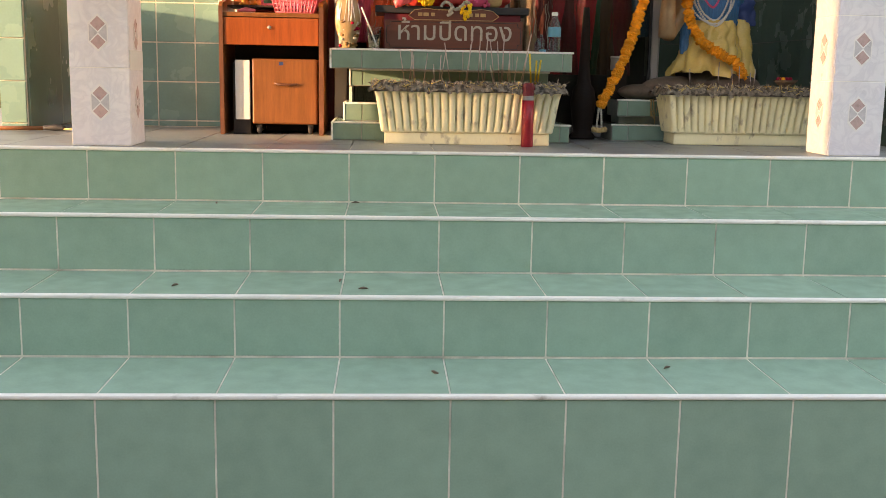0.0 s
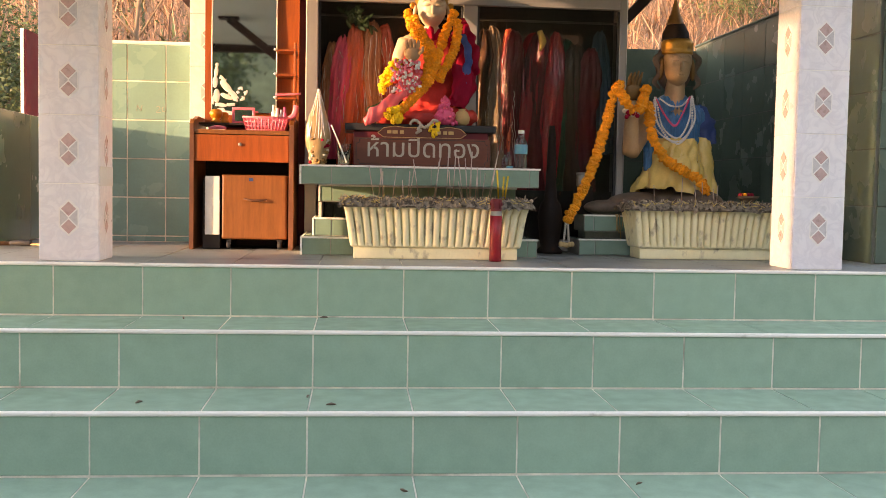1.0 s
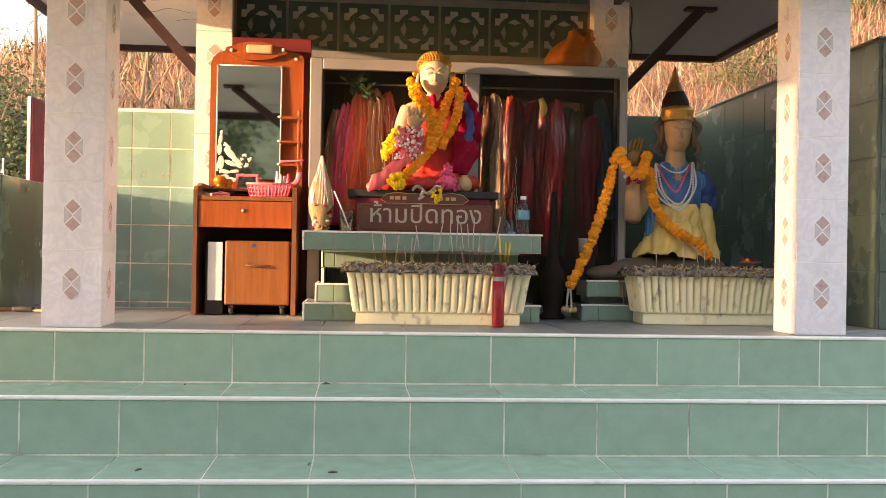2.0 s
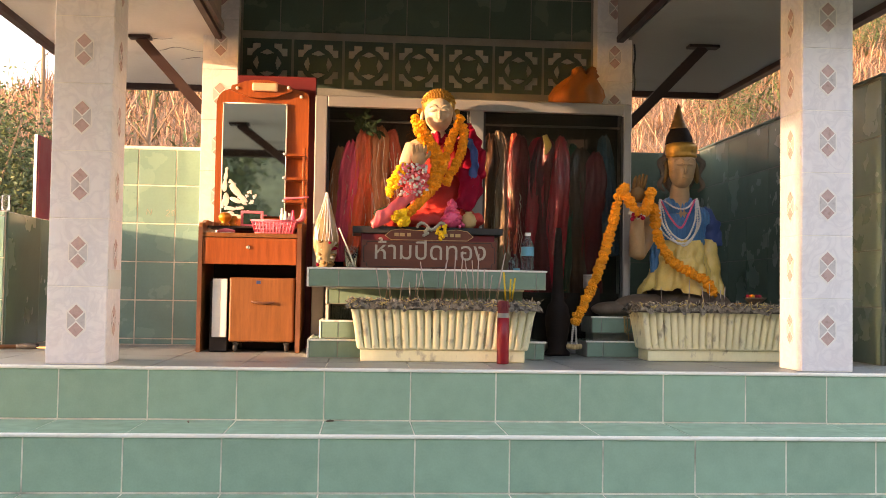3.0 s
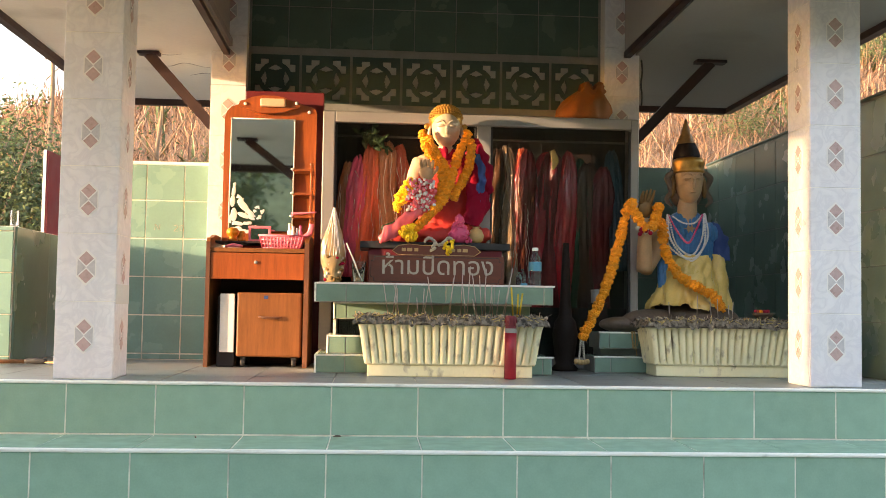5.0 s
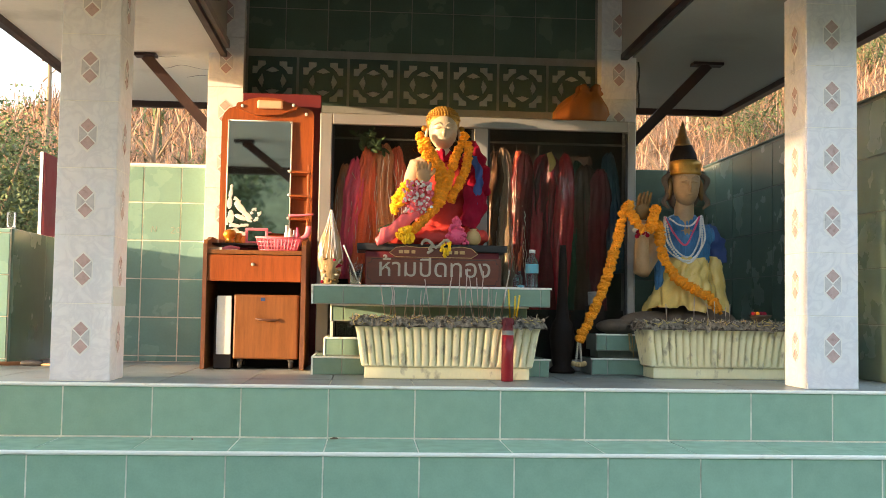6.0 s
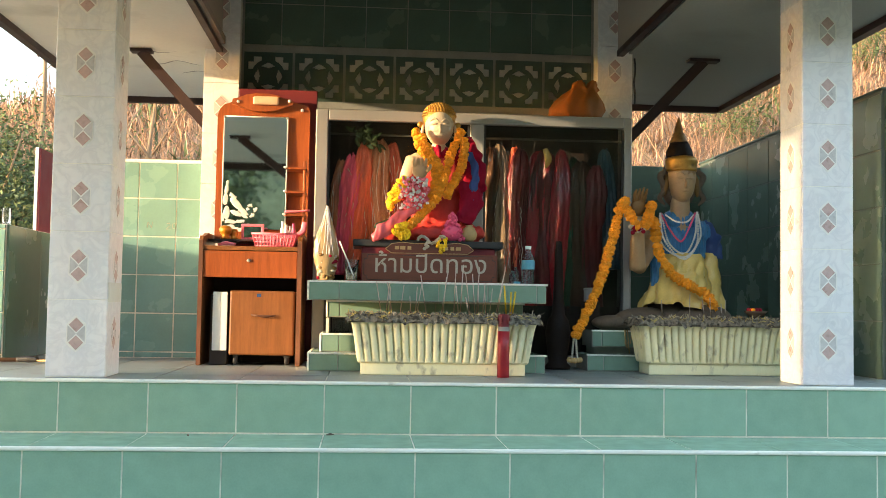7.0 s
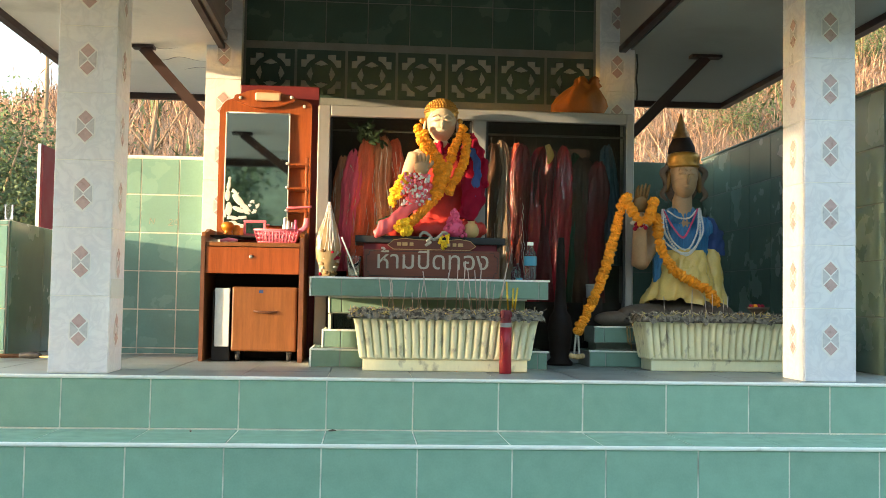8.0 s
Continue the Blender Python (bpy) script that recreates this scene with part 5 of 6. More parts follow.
for k in range(9):
    a = rb.uniform(3.4, 6.0)
    pts = []
    for r_, z_ in prof[2:]:
        a += rb.uniform(-0.12, 0.12)
        pts.append((1.03 * r_ * math.cos(a), 0.74 * r_ * math.sin(a), z_))
    # Bouquet creases get their glints as pale ribbons too.
    part("film_fold", tube(pts, [rb.uniform(0.0006, 0.0024) for _ in pts], 6, None, 0, 20, 0.4), FILM, bq, "film crease with a painted pale glint")
fl = bmesh.new()
for k in range(30):
    a = rb.random() * 6.28
    z = rb.uniform(0.01, 0.12)
    ball(((0.033 + 0.10 * z) * math.cos(a), -abs((0.023 + 0.07 * z) * math.sin(a)) - 0.002, z), (rb.uniform(0.006, 0.012), 0.006, rb.uniform(0.005, 0.010)), bm=fl, idx=rb.choice((0, 0, 2, 2, 2, 1)), u=7, v=5)
part("dried_flowers", fl, [M["letter"], M["magenta"], M["old_gold"]], bq)

# pedestal between altar and plinth
tagged(part("dark_urn", lathe([(0.055, 0), (0.058, 0.012), (0.040, 0.03), (0.048, 0.09), (0.056, 0.16), (0.046, 0.215), (0.030, 0.235), (0.024, 0.30), (0.016, 0.52), (0.012, 0.56)], (0.868, 0.88, 0.0), 24), M["urn"], smooth=True), "dark weathered turned stand beside the altar", "stand")

# plinth and the second statue
plinth = thing("plinth", "low stepped green tiled plinth with recessed joint", "plinth")
for z0, z1, y0, a in ((0.0, 0.070, 0.765, 0.972), (0.070, 0.102, 0.86, 1.02), (0.102, 0.174, 0.80, 1.000)):
    part("core", box(a + 0.004, 2.11, y0 + 0.003, 1.32, z0, z1 - 0.003), M["grout_dark"], plinth)
    if z1 - z0 > 0.05:
        part("edge_strip", box(a, 2.11, y0 - 0.003, y0 + 0.006, z1 - 0.006, z1 + 0.001, 0.002), M["nosing"], plinth)
s2 = bmesh.new()
SK, GLD, TEA, YEL, DRK, BLU, BRN, BLK = range(8)
for c, r, rot, m in (
    ((1.455, 1.02, 0.245), (0.175, 0.14, 0.078), (0, 0, 0), DRK),
    ((1.28, 0.94, 0.225), (0.16, 0.070, 0.052), (0, 0, 16), DRK),
    ((1.12, 0.90, 0.206), (0.10, 0.045, 0.034), (0, 0, 6), DRK),
    ((1.52, 0.90, 0.235), (0.13, 0.075, 0.060), (0, 0, -10), DRK),
    ((1.45, 1.03, 0.40), (0.115, 0.095, 0.17), (0, 0, 0), TEA),
    ((1.452, 1.03, 0.55), (0.128, 0.088, 0.135), (0, 0, 0), TEA),
    ((1.36, 1.03, 0.630), (0.050, 0.055, 0.050), (0, 0, 0), TEA),
    ((1.548, 1.03, 0.625), (0.052, 0.055, 0.055), (0, 0, 0), TEA),
    ((1.452, 1.025, 0.665), (0.092, 0.062, 0.066), (0, 0, 0), TEA),
):
    ball(c, r, rot, s2, m, 72, 40)
tube([(1.345, 1.02, 0.625), (1.285, 0.97, 0.53), (1.228, 0.90, 0.455)], [0.046, 0.042, 0.038], 14, s2, SK, 10)
tube([(1.228, 0.90, 0.448), (1.215, 0.86, 0.55), (1.208, 0.82, 0.67)], [0.038, 0.033, 0.024], 14, s2, SK, 10)
ball((1.205, 0.815, 0.715), (0.034, 0.016, 0.042), (0, 12, 0), s2, BRN)
for k in range(4):
    tube([(1.186 + 0.014 * k, 0.812, 0.735), (1.188 + 0.016 * k, 0.804, 0.770), (1.194 + 0.016 * k, 0.798, 0.800 - 0.005 * abs(k - 2))], [0.0085, 0.0075, 0.004], 8, s2, BRN, 5)
tube([(1.452, 1.02, 0.62), (1.452, 1.012, 0.69), (1.452, 1.005, 0.80)], [0.062, 0.047, 0.043], 16, s2, SK, 14)
ball((1.452, 0.985, 0.868), (0.064, 0.070, 0.085), (0, 0, 0), s2, SK, 32, 22)
ball((1.452, 0.978, 0.816), (0.050, 0.059, 0.060), (0, 0, 0), s2, SK, 32, 22)
ball((1.452, 0.982, 0.838), (0.058, 0.065, 0.078), (0, 0, 0), s2, SK, 32, 22)
ball((1.452, 1.03, 0.855), (0.086, 0.058, 0.125), (0, 0, 0), s2, DRK, 28, 18)
ball((1.452, 0.913, 0.838), (0.0085, 0.013, 0.024), (12, 0, 0), s2, SK, 12, 8)
ball((1.452, 0.918, 0.800), (0.015, 0.006, 0.005), (0, 0, 0), s2, SK, 12, 8)
for sx in (-1, 1):
    ball((1.452 + sx * 0.024, 0.925, 0.862), (0.017, 0.010, 0.007), (0, sx * 4, sx * 18), s2, SK, 12, 8)
    tube([(1.452 + sx * 0.006, 0.917, 0.876), (1.452 + sx * 0.026, 0.918, 0.891), (1.452 + sx * 0.046, 0.932, 0.880)], [0.003, 0.004, 0.002], 6, s2, SK, 6)
    ball((1.452 + sx * 0.072, 0.995, 0.835), (0.015, 0.020, 0.052), (0, sx * -6, 0), s2, BRN, 14, 10)
    tube([(1.452 + sx * 0.066, 0.985, 0.905), (1.452 + sx * 0.100, 0.985, 0.875), (1.452 + sx * 0.080, 0.985, 0.82), (1.452 + sx * 0.102, 0.985, 0.775), (1.452 + sx * 0.078, 0.985, 0.745)], [0.010, 0.015, 0.010, 0.012, 0.004], 10, s2, DRK, 18, 0.5)
lathe([(0.064, -0.010), (0.0715, -0.006), (0.0725, 0.002), (0.0705, 0.006), (0.0720, 0.020), (0.0745, 0.036), (0.072, 0.050), (0.064, 0.058), (0.055, 0.061)], (1.449, 0.985, 0.905), 32, s2, GLD)
lathe([(0.063, -0.010), (0.062, 0.006), (0.059, 0.028), (0.047, 0.052), (0.038, 0.070)], (1.442, 0.99, 0.966), 26, s2, BLK)
lathe([(0.040, 0.0), (0.042, 0.008), (0.034, 0.014), (0.036, 0.022), (0.028, 0.030), (0.030, 0.038), (0.022, 0.046), (0.020, 0.062), (0.012, 0.090), (0.004, 0.118)], (1.438, 0.99, 1.030), 24, s2, BRN)
for pts, rad, m, fl in (
    (((1.545, 1.03, 0.66), (1.592, 1.03, 0.58), (1.605, 1.03, 0.50)), [0.04, 0.062, 0.050], BLU, 0.45),
    (((1.345, 0.98, 0.50), (1.335, 0.965, 0.44), (1.32, 0.95, 0.37)), [0.035, 0.035, 0.02], TEA, 0.5),
):
    tube(pts, rad, 34, s2, m, 40, fl)
def drape(bm_, rings_, idx, seed, folds, seg=90):
    """A hanging cloth round a body: rings of (centre x, centre y, z, half width, half depth)."""
    b = bmesh.new()
    made = []
    fine_ = []
    for p, q in zip(rings_, rings_[1:]):
        fine_ += [tuple(u + (w_ - u) * k / 5 for u, w_ in zip(p, q)) for k in range(5)]
    rings_ = fine_ + [rings_[-1]]
    for j, (cx, cy, z, w, d) in enumerate(rings_):
        ring = []
        for i in range(seg):
            a = 2 * math.pi * i / seg
            k = 1 + 0.012 * (len(rings_) - j) * math.sin(folds * a + seed + 0.1 * j) / 2 + 0.10 * noise.noise(Vector((2.5 * math.cos(a), 2.5 * math.sin(a), seed + j * 0.1)))
            ring.append(b.verts.new((cx + w * k * math.cos(a), cy + d * k * math.sin(a), z + (0.012 * math.sin(3 * a + seed) + 0.02 * noise.noise(Vector((3 * math.cos(a), 3 * math.sin(a), seed)))) * (j == 0))))
        made.append(ring)
    for p, q in zip(made, made[1:]):
        for i in range(seg):
            b.faces.new((p[i], p[(i + 1) % seg], q[(i + 1) % seg], q[i]))
    for f in b.faces:
        f.material_index = idx
    return merge(bm_, b)


drape(s2, ((1.425, 0.972, 0.288, 0.152, 0.150), (1.435, 0.980, 0.325, 0.142, 0.130), (1.445, 0.99, 0.40, 0.128, 0.108), (1.45, 1.0, 0.47, 0.112, 0.098), (1.45, 1.01, 0.52, 0.108, 0.092)), YEL, 2.0, 11)
drape(s2, ((1.598, 1.01, 0.215, 0.062, 0.050), (1.600, 1.01, 0.30, 0.056, 0.046), (1.595, 1.02, 0.42, 0.050, 0.044), (1.585, 1.03, 0.53, 0.040, 0.045)), YEL, 5.0, 7, 60)
wrinkle(s2, (YEL, BLU), (TEA,))
for v in s2.verts:
    v.co.z = max(v.co.z, 0.1745)
for f in s2.faces:
    f.smooth = True
tagged(part("seated_statue", s2, [M["skin_tan"], M["gold"], M["teal_cloth"], M["yellow_cloth"], M["dark_stone"], M["blue"], M["old_gold"], M["urn"]]), "seated painted statue with gold spired crown and blue cloth", "statue")

garland("long orange marigold garland hung over the statue's raised palm", [
    [(0.917, 0.74, 0.15), (0.979, 0.75, 0.27), (1.034, 0.765, 0.405), (1.087, 0.785, 0.577), (1.118, 0.79, 0.707), (1.158, 0.785, 0.751)],
    [(1.130, 0.78, 0.725), (1.165, 0.775, 0.663), (1.203, 0.775, 0.615)],
    [(1.262, 0.79, 0.725), (1.240, 0.785, 0.667), (1.222, 0.778, 0.612)],
    [(1.286, 0.845, 0.665), (1.304, 0.85, 0.536), (1.352, 0.845, 0.442), (1.419, 0.815, 0.381), (1.501, 0.80, 0.340), (1.550, 0.785, 0.267)],
], "marigold", 0.0225)
tas = thing("jasmine_tassel", "pale jasmine tassel ending in orange blossoms", "tassel", (0.915, 0.74, 0.04))
for dx in (-0.012, 0.010):
    tb = bmesh.new()
    for k in range(14):
        ball((dx * (1 - k / 18), 0, 0.018 + 0.0075 * k), (0.0055, 0.005, 0.005), bm=tb, u=6, v=5)
    part("blossom_chain", tb, M["letter"], tas)
tb = bmesh.new()
for dx in (-0.024, -0.012, 0.0, 0.013, 0.024):
    ball((dx, 0, 0.004 + 0.004 * abs(dx) * 40), (0.011, 0.010, 0.012), bm=tb, u=10, v=8)
part("orange_blossom", tb, M["letter_gold"], tas)
knot = bmesh.new()
for k in range(16):
    ball((1.185 + rb.uniform(-0.03, 0.035), 0.772 + rb.uniform(-0.006, 0.006), 0.612 + rb.uniform(-0.018, 0.018)), (0.010, 0.009, 0.010), bm=knot, idx=rb.randrange(2), u=7, v=5)
tagged(part("blossom_knot", knot, [M["magenta"], M["letter"]]), "red and white blossom knot below the palm", "blossom")

for words, pts, tone, r in (
    ("string of white pearl beads on the statue", [(1.345, 0.955, 0.70), (1.351, 0.925, 0.589), (1.435, 0.915, 0.495), (1.505, 0.925, 0.567), (1.515, 0.955, 0.709)], "bead_white", 0.0058),
    ("string of white pearl beads on the statue", [(1.350, 0.955, 0.70), (1.375, 0.925, 0.57), (1.445, 0.915, 0.520), (1.495, 0.925, 0.60), (1.512, 0.955, 0.705)], "bead_white", 0.005),
    ("string of pink beads tied in a knot", [(1.348, 0.955, 0.70), (1.385, 0.925, 0.62), (1.430, 0.915, 0.575), (1.470, 0.925, 0.64), (1.505, 0.955, 0.705)], "bead_pink", 0.0055),
    ("string of white pearl beads on the statue", [(1.37, 0.955, 0.695), (1.41, 0.93, 0.665), (1.46, 0.93, 0.665), (1.50, 0.955, 0.70)], "bead_white", 0.0045),
    ("string of white pearl beads on the statue", [(1.342, 0.955, 0.69), (1.34, 0.925, 0.57), (1.41, 0.912, 0.508), (1.47, 0.915, 0.52), (1.523, 0.93, 0.60), (1.52, 0.955, 0.70)], "bead_white", 0.005),
):
    nb = bmesh.new()
    for p in spline(pts, int(sum((Vector(q) - Vector(p)).length for p, q in zip(pts, pts[1:])) / (r * 1.7))):
        ball(p, (r, r, r), bm=nb, u=7, v=5)
    tagged(part("bead_necklace", nb, M[tone]), words, "necklace", "bead necklaces")

bowl = thing("offering_bowl", "small dark bowl with orange blossoms on the ash", "bowl", (1.675, 0.66, 0.236))
part("bowl", lathe([(0.0, 0), (0.018, 0.0), (0.022, 0.006), (0.042, 0.022), (0.050, 0.032), (0.047, 0.032), (0.036, 0.020), (0.0, 0.012)], seg=24, cap=False), M["dark_stone"], bowl, smooth=True)
for k in range(7):
    part("blossom", ball((rb.uniform(-0.03, 0.03), rb.uniform(-0.03, 0.03), 0.036), (0.011, 0.010, 0.009), u=8, v=6), M["marigold" if k % 2 else "magenta"], bowl)
tagged(part("loose_petals", ball((1.585, 0.61, 0.238), (0.022, 0.012, 0.006), u=12, v=8), M["marigold"]), "loose orange petals on the ash", "petals")
moss = bmesh.new()
for k in range(8):
    x = 1.135 + abs(rb.gauss(0, 0.022))
    low = rb.uniform(0.05, 0.145)
    tube([(x, 0.796, 0.178), (x + rb.uniform(-0.006, 0.006), 0.791, (0.178 + low) / 2), (x + rb.uniform(-0.012, 0.012), 0.792, low)], [0.0022, 0.002, 0.0012], 5, moss, 0, 5)
tagged(part("dried_stems", moss, M["letter_gold"]), "limp yellow stems hanging over the plinth edge", "stems")

tin_block = tagged(part("wooden_block", box(0.990, 1.062, 0.905, 0.985, 0.1745, 0.298, 0.004), M["urn"]), "small dark wooden block standing on the plinth", "block")
tin = thing("tin_can", "small dull silver tin on a dark wooden block", "tin", (1.026, 0.945, 0.298))
part("tin_body", lathe([(0.0, 0), (0.029, 0.0), (0.030, 0.003), (0.030, 0.050), (0.0, 0.051)], seg=22, cap=False), M["alu"], tin, smooth=True)
part("tin_lid", lathe([(0.031, 0.049), (0.032, 0.051), (0.031, 0.060), (0.0, 0.062)], seg=22, cap=False), M["alu"], tin, smooth=True)

# by the left wall
frame_board = thing("maroon_board", "maroon board with a pale worn edge", "board", (-1.853, 2.4, 0.0))
part("board", box(-0.010, 0.018, 0.0, 0.30, 0, 1.125, 0.003), M["maroon"], frame_board)
part("worn_edge", box(-0.014, 0.004, -0.005, 0.0, 0, 1.128, 0.002), M["white_plastic"], frame_board, "pale peeling front edge")
tagged(part("drinking_glass", lathe([(0.0, 0.003), (0.016, 0.0), (0.018, 0.004), (0.021, 0.072), (0.0195, 0.072), (0.0165, 0.008), (0.0, 0.007)], (-1.545, 1.0, 0.587), 22, cap=False), M["cup"], smooth=True), "clear drinking glass standing on the low wall", "glass")
broom = thing("hand_broom", "short straw hand broom lying on the floor", "broom", (-1.40, 0.85, 0.0))
part("handle", tube([(-0.30, -0.02, 0.011), (-0.15, -0.012, 0.012), (0.0, 0.0, 0.013)], 0.009, 10), M["wood_side"], broom, "brown wooden handle")
part("binding", tube([(-0.03, -0.002, 0.014), (0.02, -0.006, 0.016), (0.06, -0.012, 0.014)], [0.010, 0.015, 0.010], 12, n=10), M["rubber"], broom, "black bound head")
bristle = bmesh.new()
for k in range(40):
    a = random.gauss(0, 0.10)
    tube([(0.045, -0.012, 0.010), (0.10, -0.03 + 0.06 * a, 0.009 + 0.006 * random.random()), (0.155, -0.05 + 0.15 * a, 0.004 + 0.010 * random.random())], [0.003, 0.0022, 0.001], 5, bristle)
part("bristles", bristle, M["letter_gold"], broom, "tan straw bristles")
scr = bmesh.new()
for pts in (((-1.015, 0.612), (-1.012, 0.640)), ((-1.012, 0.640), (-0.995, 0.613)), ((-0.995, 0.613), (-0.990, 0.641)), ((-0.925, 0.632), (-0.912, 0.638)), ((-0.912, 0.638), (-0.908, 0.626)), ((-0.908, 0.626), (-0.926, 0.608)), ((-0.926, 0.608), (-0.905, 0.608)), ((-0.897, 0.632), (-0.884, 0.636)), ((-0.884, 0.636), (-0.882, 0.614)), ((-0.882, 0.614), (-0.896, 0.612)), ((-0.896, 0.612), (-0.897, 0.632))):
    tube([(pts[0][0], 1.3518, pts[0][1]), (pts[1][0], 1.3518, pts[1][1])], 0.0013, 4, scr)
scratch = part("chalk_marks", scr, M["letter"], wall_back_left, "pale scratched chalk marks")

for x, y, z, turn in ((-0.091, -0.03, -0.181, 20), (-0.607, -0.592, -0.362, 60), (-0.05, -0.623, -0.362, 5), (-0.122, -0.508, -0.362, 80), (0.817, -0.828, -0.543, 40), (0.154, -0.878, -0.543, 130), (-0.563, -0.07, -0.181, 100)):
    b = tube([(-0.014, 0, 0.003), (0, 0.003, 0.004), (0.014, 0.0, 0.003)], [0.002, 0.0045, 0.002], 6, n=6, flat=0.6)
    ob = tagged(part("dry_leaf", b, M["dark_stone"]), "small dark dry leaf lying on the step", "leaf", "dry leaves on the steps")
    ob.matrix_basis = pose(x, y, z - 0.001, 0, 0, turn)

tagged(part("black_cable", tube([(1.296, 1.242, 1.478), (1.300, 1.240, 1.42), (1.294, 1.240, 1.36), (1.300, 1.241, 1.30), (1.298, 1.243, 1.255)], 0.0045, 8, n=14), M["rubber"]), "short black cable hanging beside the post", "cable")
patch_col = bpy.data.objects["column_left"]
part("repair_patch", box(-0.8825, -0.8795, 0.088, 0.279, 0.262, 0.332, 0.0012), M["plaster"], patch_col, "pale plaster repair patch")
for pts in (((-1.10, 1.55), (-1.02, 1.60), (-0.93, 1.52), (-0.84, 1.60), (-0.78, 1.58)), ((-1.05, 1.30), (-0.98, 1.36), (-0.90, 1.33)), ((-0.95, 1.80), (-0.86, 1.74), (-0.80, 1.80))):
    part("soffit_crack", tube([(x, y, 1.4555) for x, y in pts], [0.002, 0.0035, 0.0025, 0.001], 5, n=24), M["concrete"], roof, "dark crack in the soffit paint")


# ---- hillside: dry grass, shrubs, thin trees ----
def blades(name, count, area, size, width, lean, material, label, seed, keep=None):
    """Many thin bent blades over a stretch of the hillside, in one mesh."""
    r = random.Random(seed)
    verts, faces = [], []
    made = 0
    while made < count:
        x, y = r.uniform(*area[0]), area[1][0] + (area[1][1] - area[1][0]) * r.random() ** 1.1
        made += 1
        if keep and not keep(x, y, r):
            continue
        z = hill(x, y) - 0.05 + 0.35 * noise.noise(Vector((x * 0.25, y * 0.25, 3))) * min(1, max(0, y - 3.6))
        h = r.uniform(*size) * (1 + 0.03 * (y - 4))
        a, b = r.uniform(0, 6.28), abs(r.gauss(0, lean))
        way = Vector((math.cos(a) * math.sin(b), math.sin(a) * math.sin(b), math.cos(b)))
        side = Vector((math.cos(a + 1.57), 0.4 * math.sin(a + 1.57), 0)).normalized() * r.uniform(*width) * (1 + 0.05 * (y - 4))
        p = Vector((x, y, z))
        droop = Vector((math.cos(a), math.sin(a), -0.4)) * h * 0.25 * r.random()
        k = len(verts)
        for q in (p - side, p + side, p + way * h * 0.6 - side * 0.8, p + way * h * 0.6 + side * 0.8, p + way * h + droop):
            verts.append(tuple(q))
        faces += [(k, k + 1, k + 3, k + 2), (k + 2, k + 3, k + 4)]
    me = bpy.data.meshes.new(name)
    me.from_pydata(verts, [], faces)
    me.materials.append(material)
    return tagged(new(name, me), label, "grass", kind="stuff")


def spread(m, amount):
    """Lets single blades or leaves differ in tone."""
    n, l = m.node_tree.nodes, m.node_tree.links
    geo = n.new("ShaderNodeNewGeometry")
    mr = n.new("ShaderNodeMapRange")
    mr.inputs[3].default_value, mr.inputs[4].default_value = 1 - amount, 1 + amount
    l.new(geo.outputs["Random Per Island"], mr.inputs[0])
    sc = n.new("ShaderNodeVectorMath")
    sc.operation = "SCALE"
    b = n["Principled BSDF"]
    src = b.inputs["Base Color"].links[0].from_socket
    l.new(src, sc.inputs[0])
    l.new(mr.outputs[0], sc.inputs["Scale"])
    l.new(sc.outputs[0], b.inputs["Base Color"])


spread(M["straw"], 0.75)
spread(M["bush"], 0.5)
spread(M["stub"], 0.8)
blades("dry_grass", 115000, ((-9, 12), (4.2, 18)), (0.10, 0.42), (0.0025, 0.0075), 1.4, M["straw"], "tall golden dry grass on the hillside", 2)
blades("dry_stalks", 2600, ((-9, 12), (4.2, 18)), (0.5, 1.1), (0.003, 0.006), 1.0, M["straw"], "long bent dry stalks", 5)
blades("green_weeds", 12000, ((-9, 12), (4.2, 17)), (0.15, 0.45), (0.010, 0.024), 0.9, M["bush"], "green weeds among dry grass", 8, lambda x, y, r: noise.noise(Vector((x * 0.55, y * 0.45, 11))) > 0.18)


def shrub(x, y, height, spread_, leaves, seed, words, name="shrub", tone="bush", leaf=0.024):
    """Several tapered stems with many small leaves in uneven clumps."""
    r = random.Random(seed)
    z = hill(x, y) - 0.1
    ob = thing(name, words, "shrub", (x, y, z), group="hillside shrubs")
    tips = []
    for k in range(6):
        a = r.uniform(0, 6.28)
        s = spread_ * r.uniform(0.3, 1)
        h = height * r.uniform(0.6, 1)
        pts = [Vector((0, 0, 0)), Vector((0.3 * s * math.cos(a), 0.3 * s * math.sin(a), 0.4 * h)), Vector((s * math.cos(a), s * math.sin(a), h))]
        part("stem", tube(pts, [0.035 * height / 2.5, 0.02 * height / 2.5, 0.006], 6, n=8), M["bark"], ob)
        fine = spline(pts, 12)
        for p in fine[4:]:
            for _ in range(2):
                q = p + Vector([max(-0.3, min(0.3, r.gauss(0, w))) for w in (0.2, 0.2, 0.16)]) * spread_
                tips.append(q)
    verts, faces = [], []
    for k in range(int(leaves * 1.6)):
        c = tips[r.randrange(len(tips))]
        p = c + Vector([max(-1.4, min(1.4, r.gauss(0, w))) for w in (1, 1, 0.8)]) * 0.13 * spread_
        d = Vector((r.gauss(0, 1), r.gauss(0, 1), r.gauss(0, 0.6))).normalized()
        e = d.cross(Vector((r.gauss(0, 1), r.gauss(0, 1), r.gauss(0, 1)))).normalized()
        s = leaf * r.uniform(0.6, 1.3)
        i = len(verts)
        for q in (p - d * s, p + e * s * 0.4, p + d * s, p - e * s * 0.4):
            verts.append(tuple(q))
        faces.append((i, i + 1, i + 2, i + 3))
    me = bpy.data.meshes.new("crown")
    me.from_pydata(verts, [], faces)
    me.materials.append(M[tone])
    crown = new("crown", me)
    crown.parent = ob
    return ob


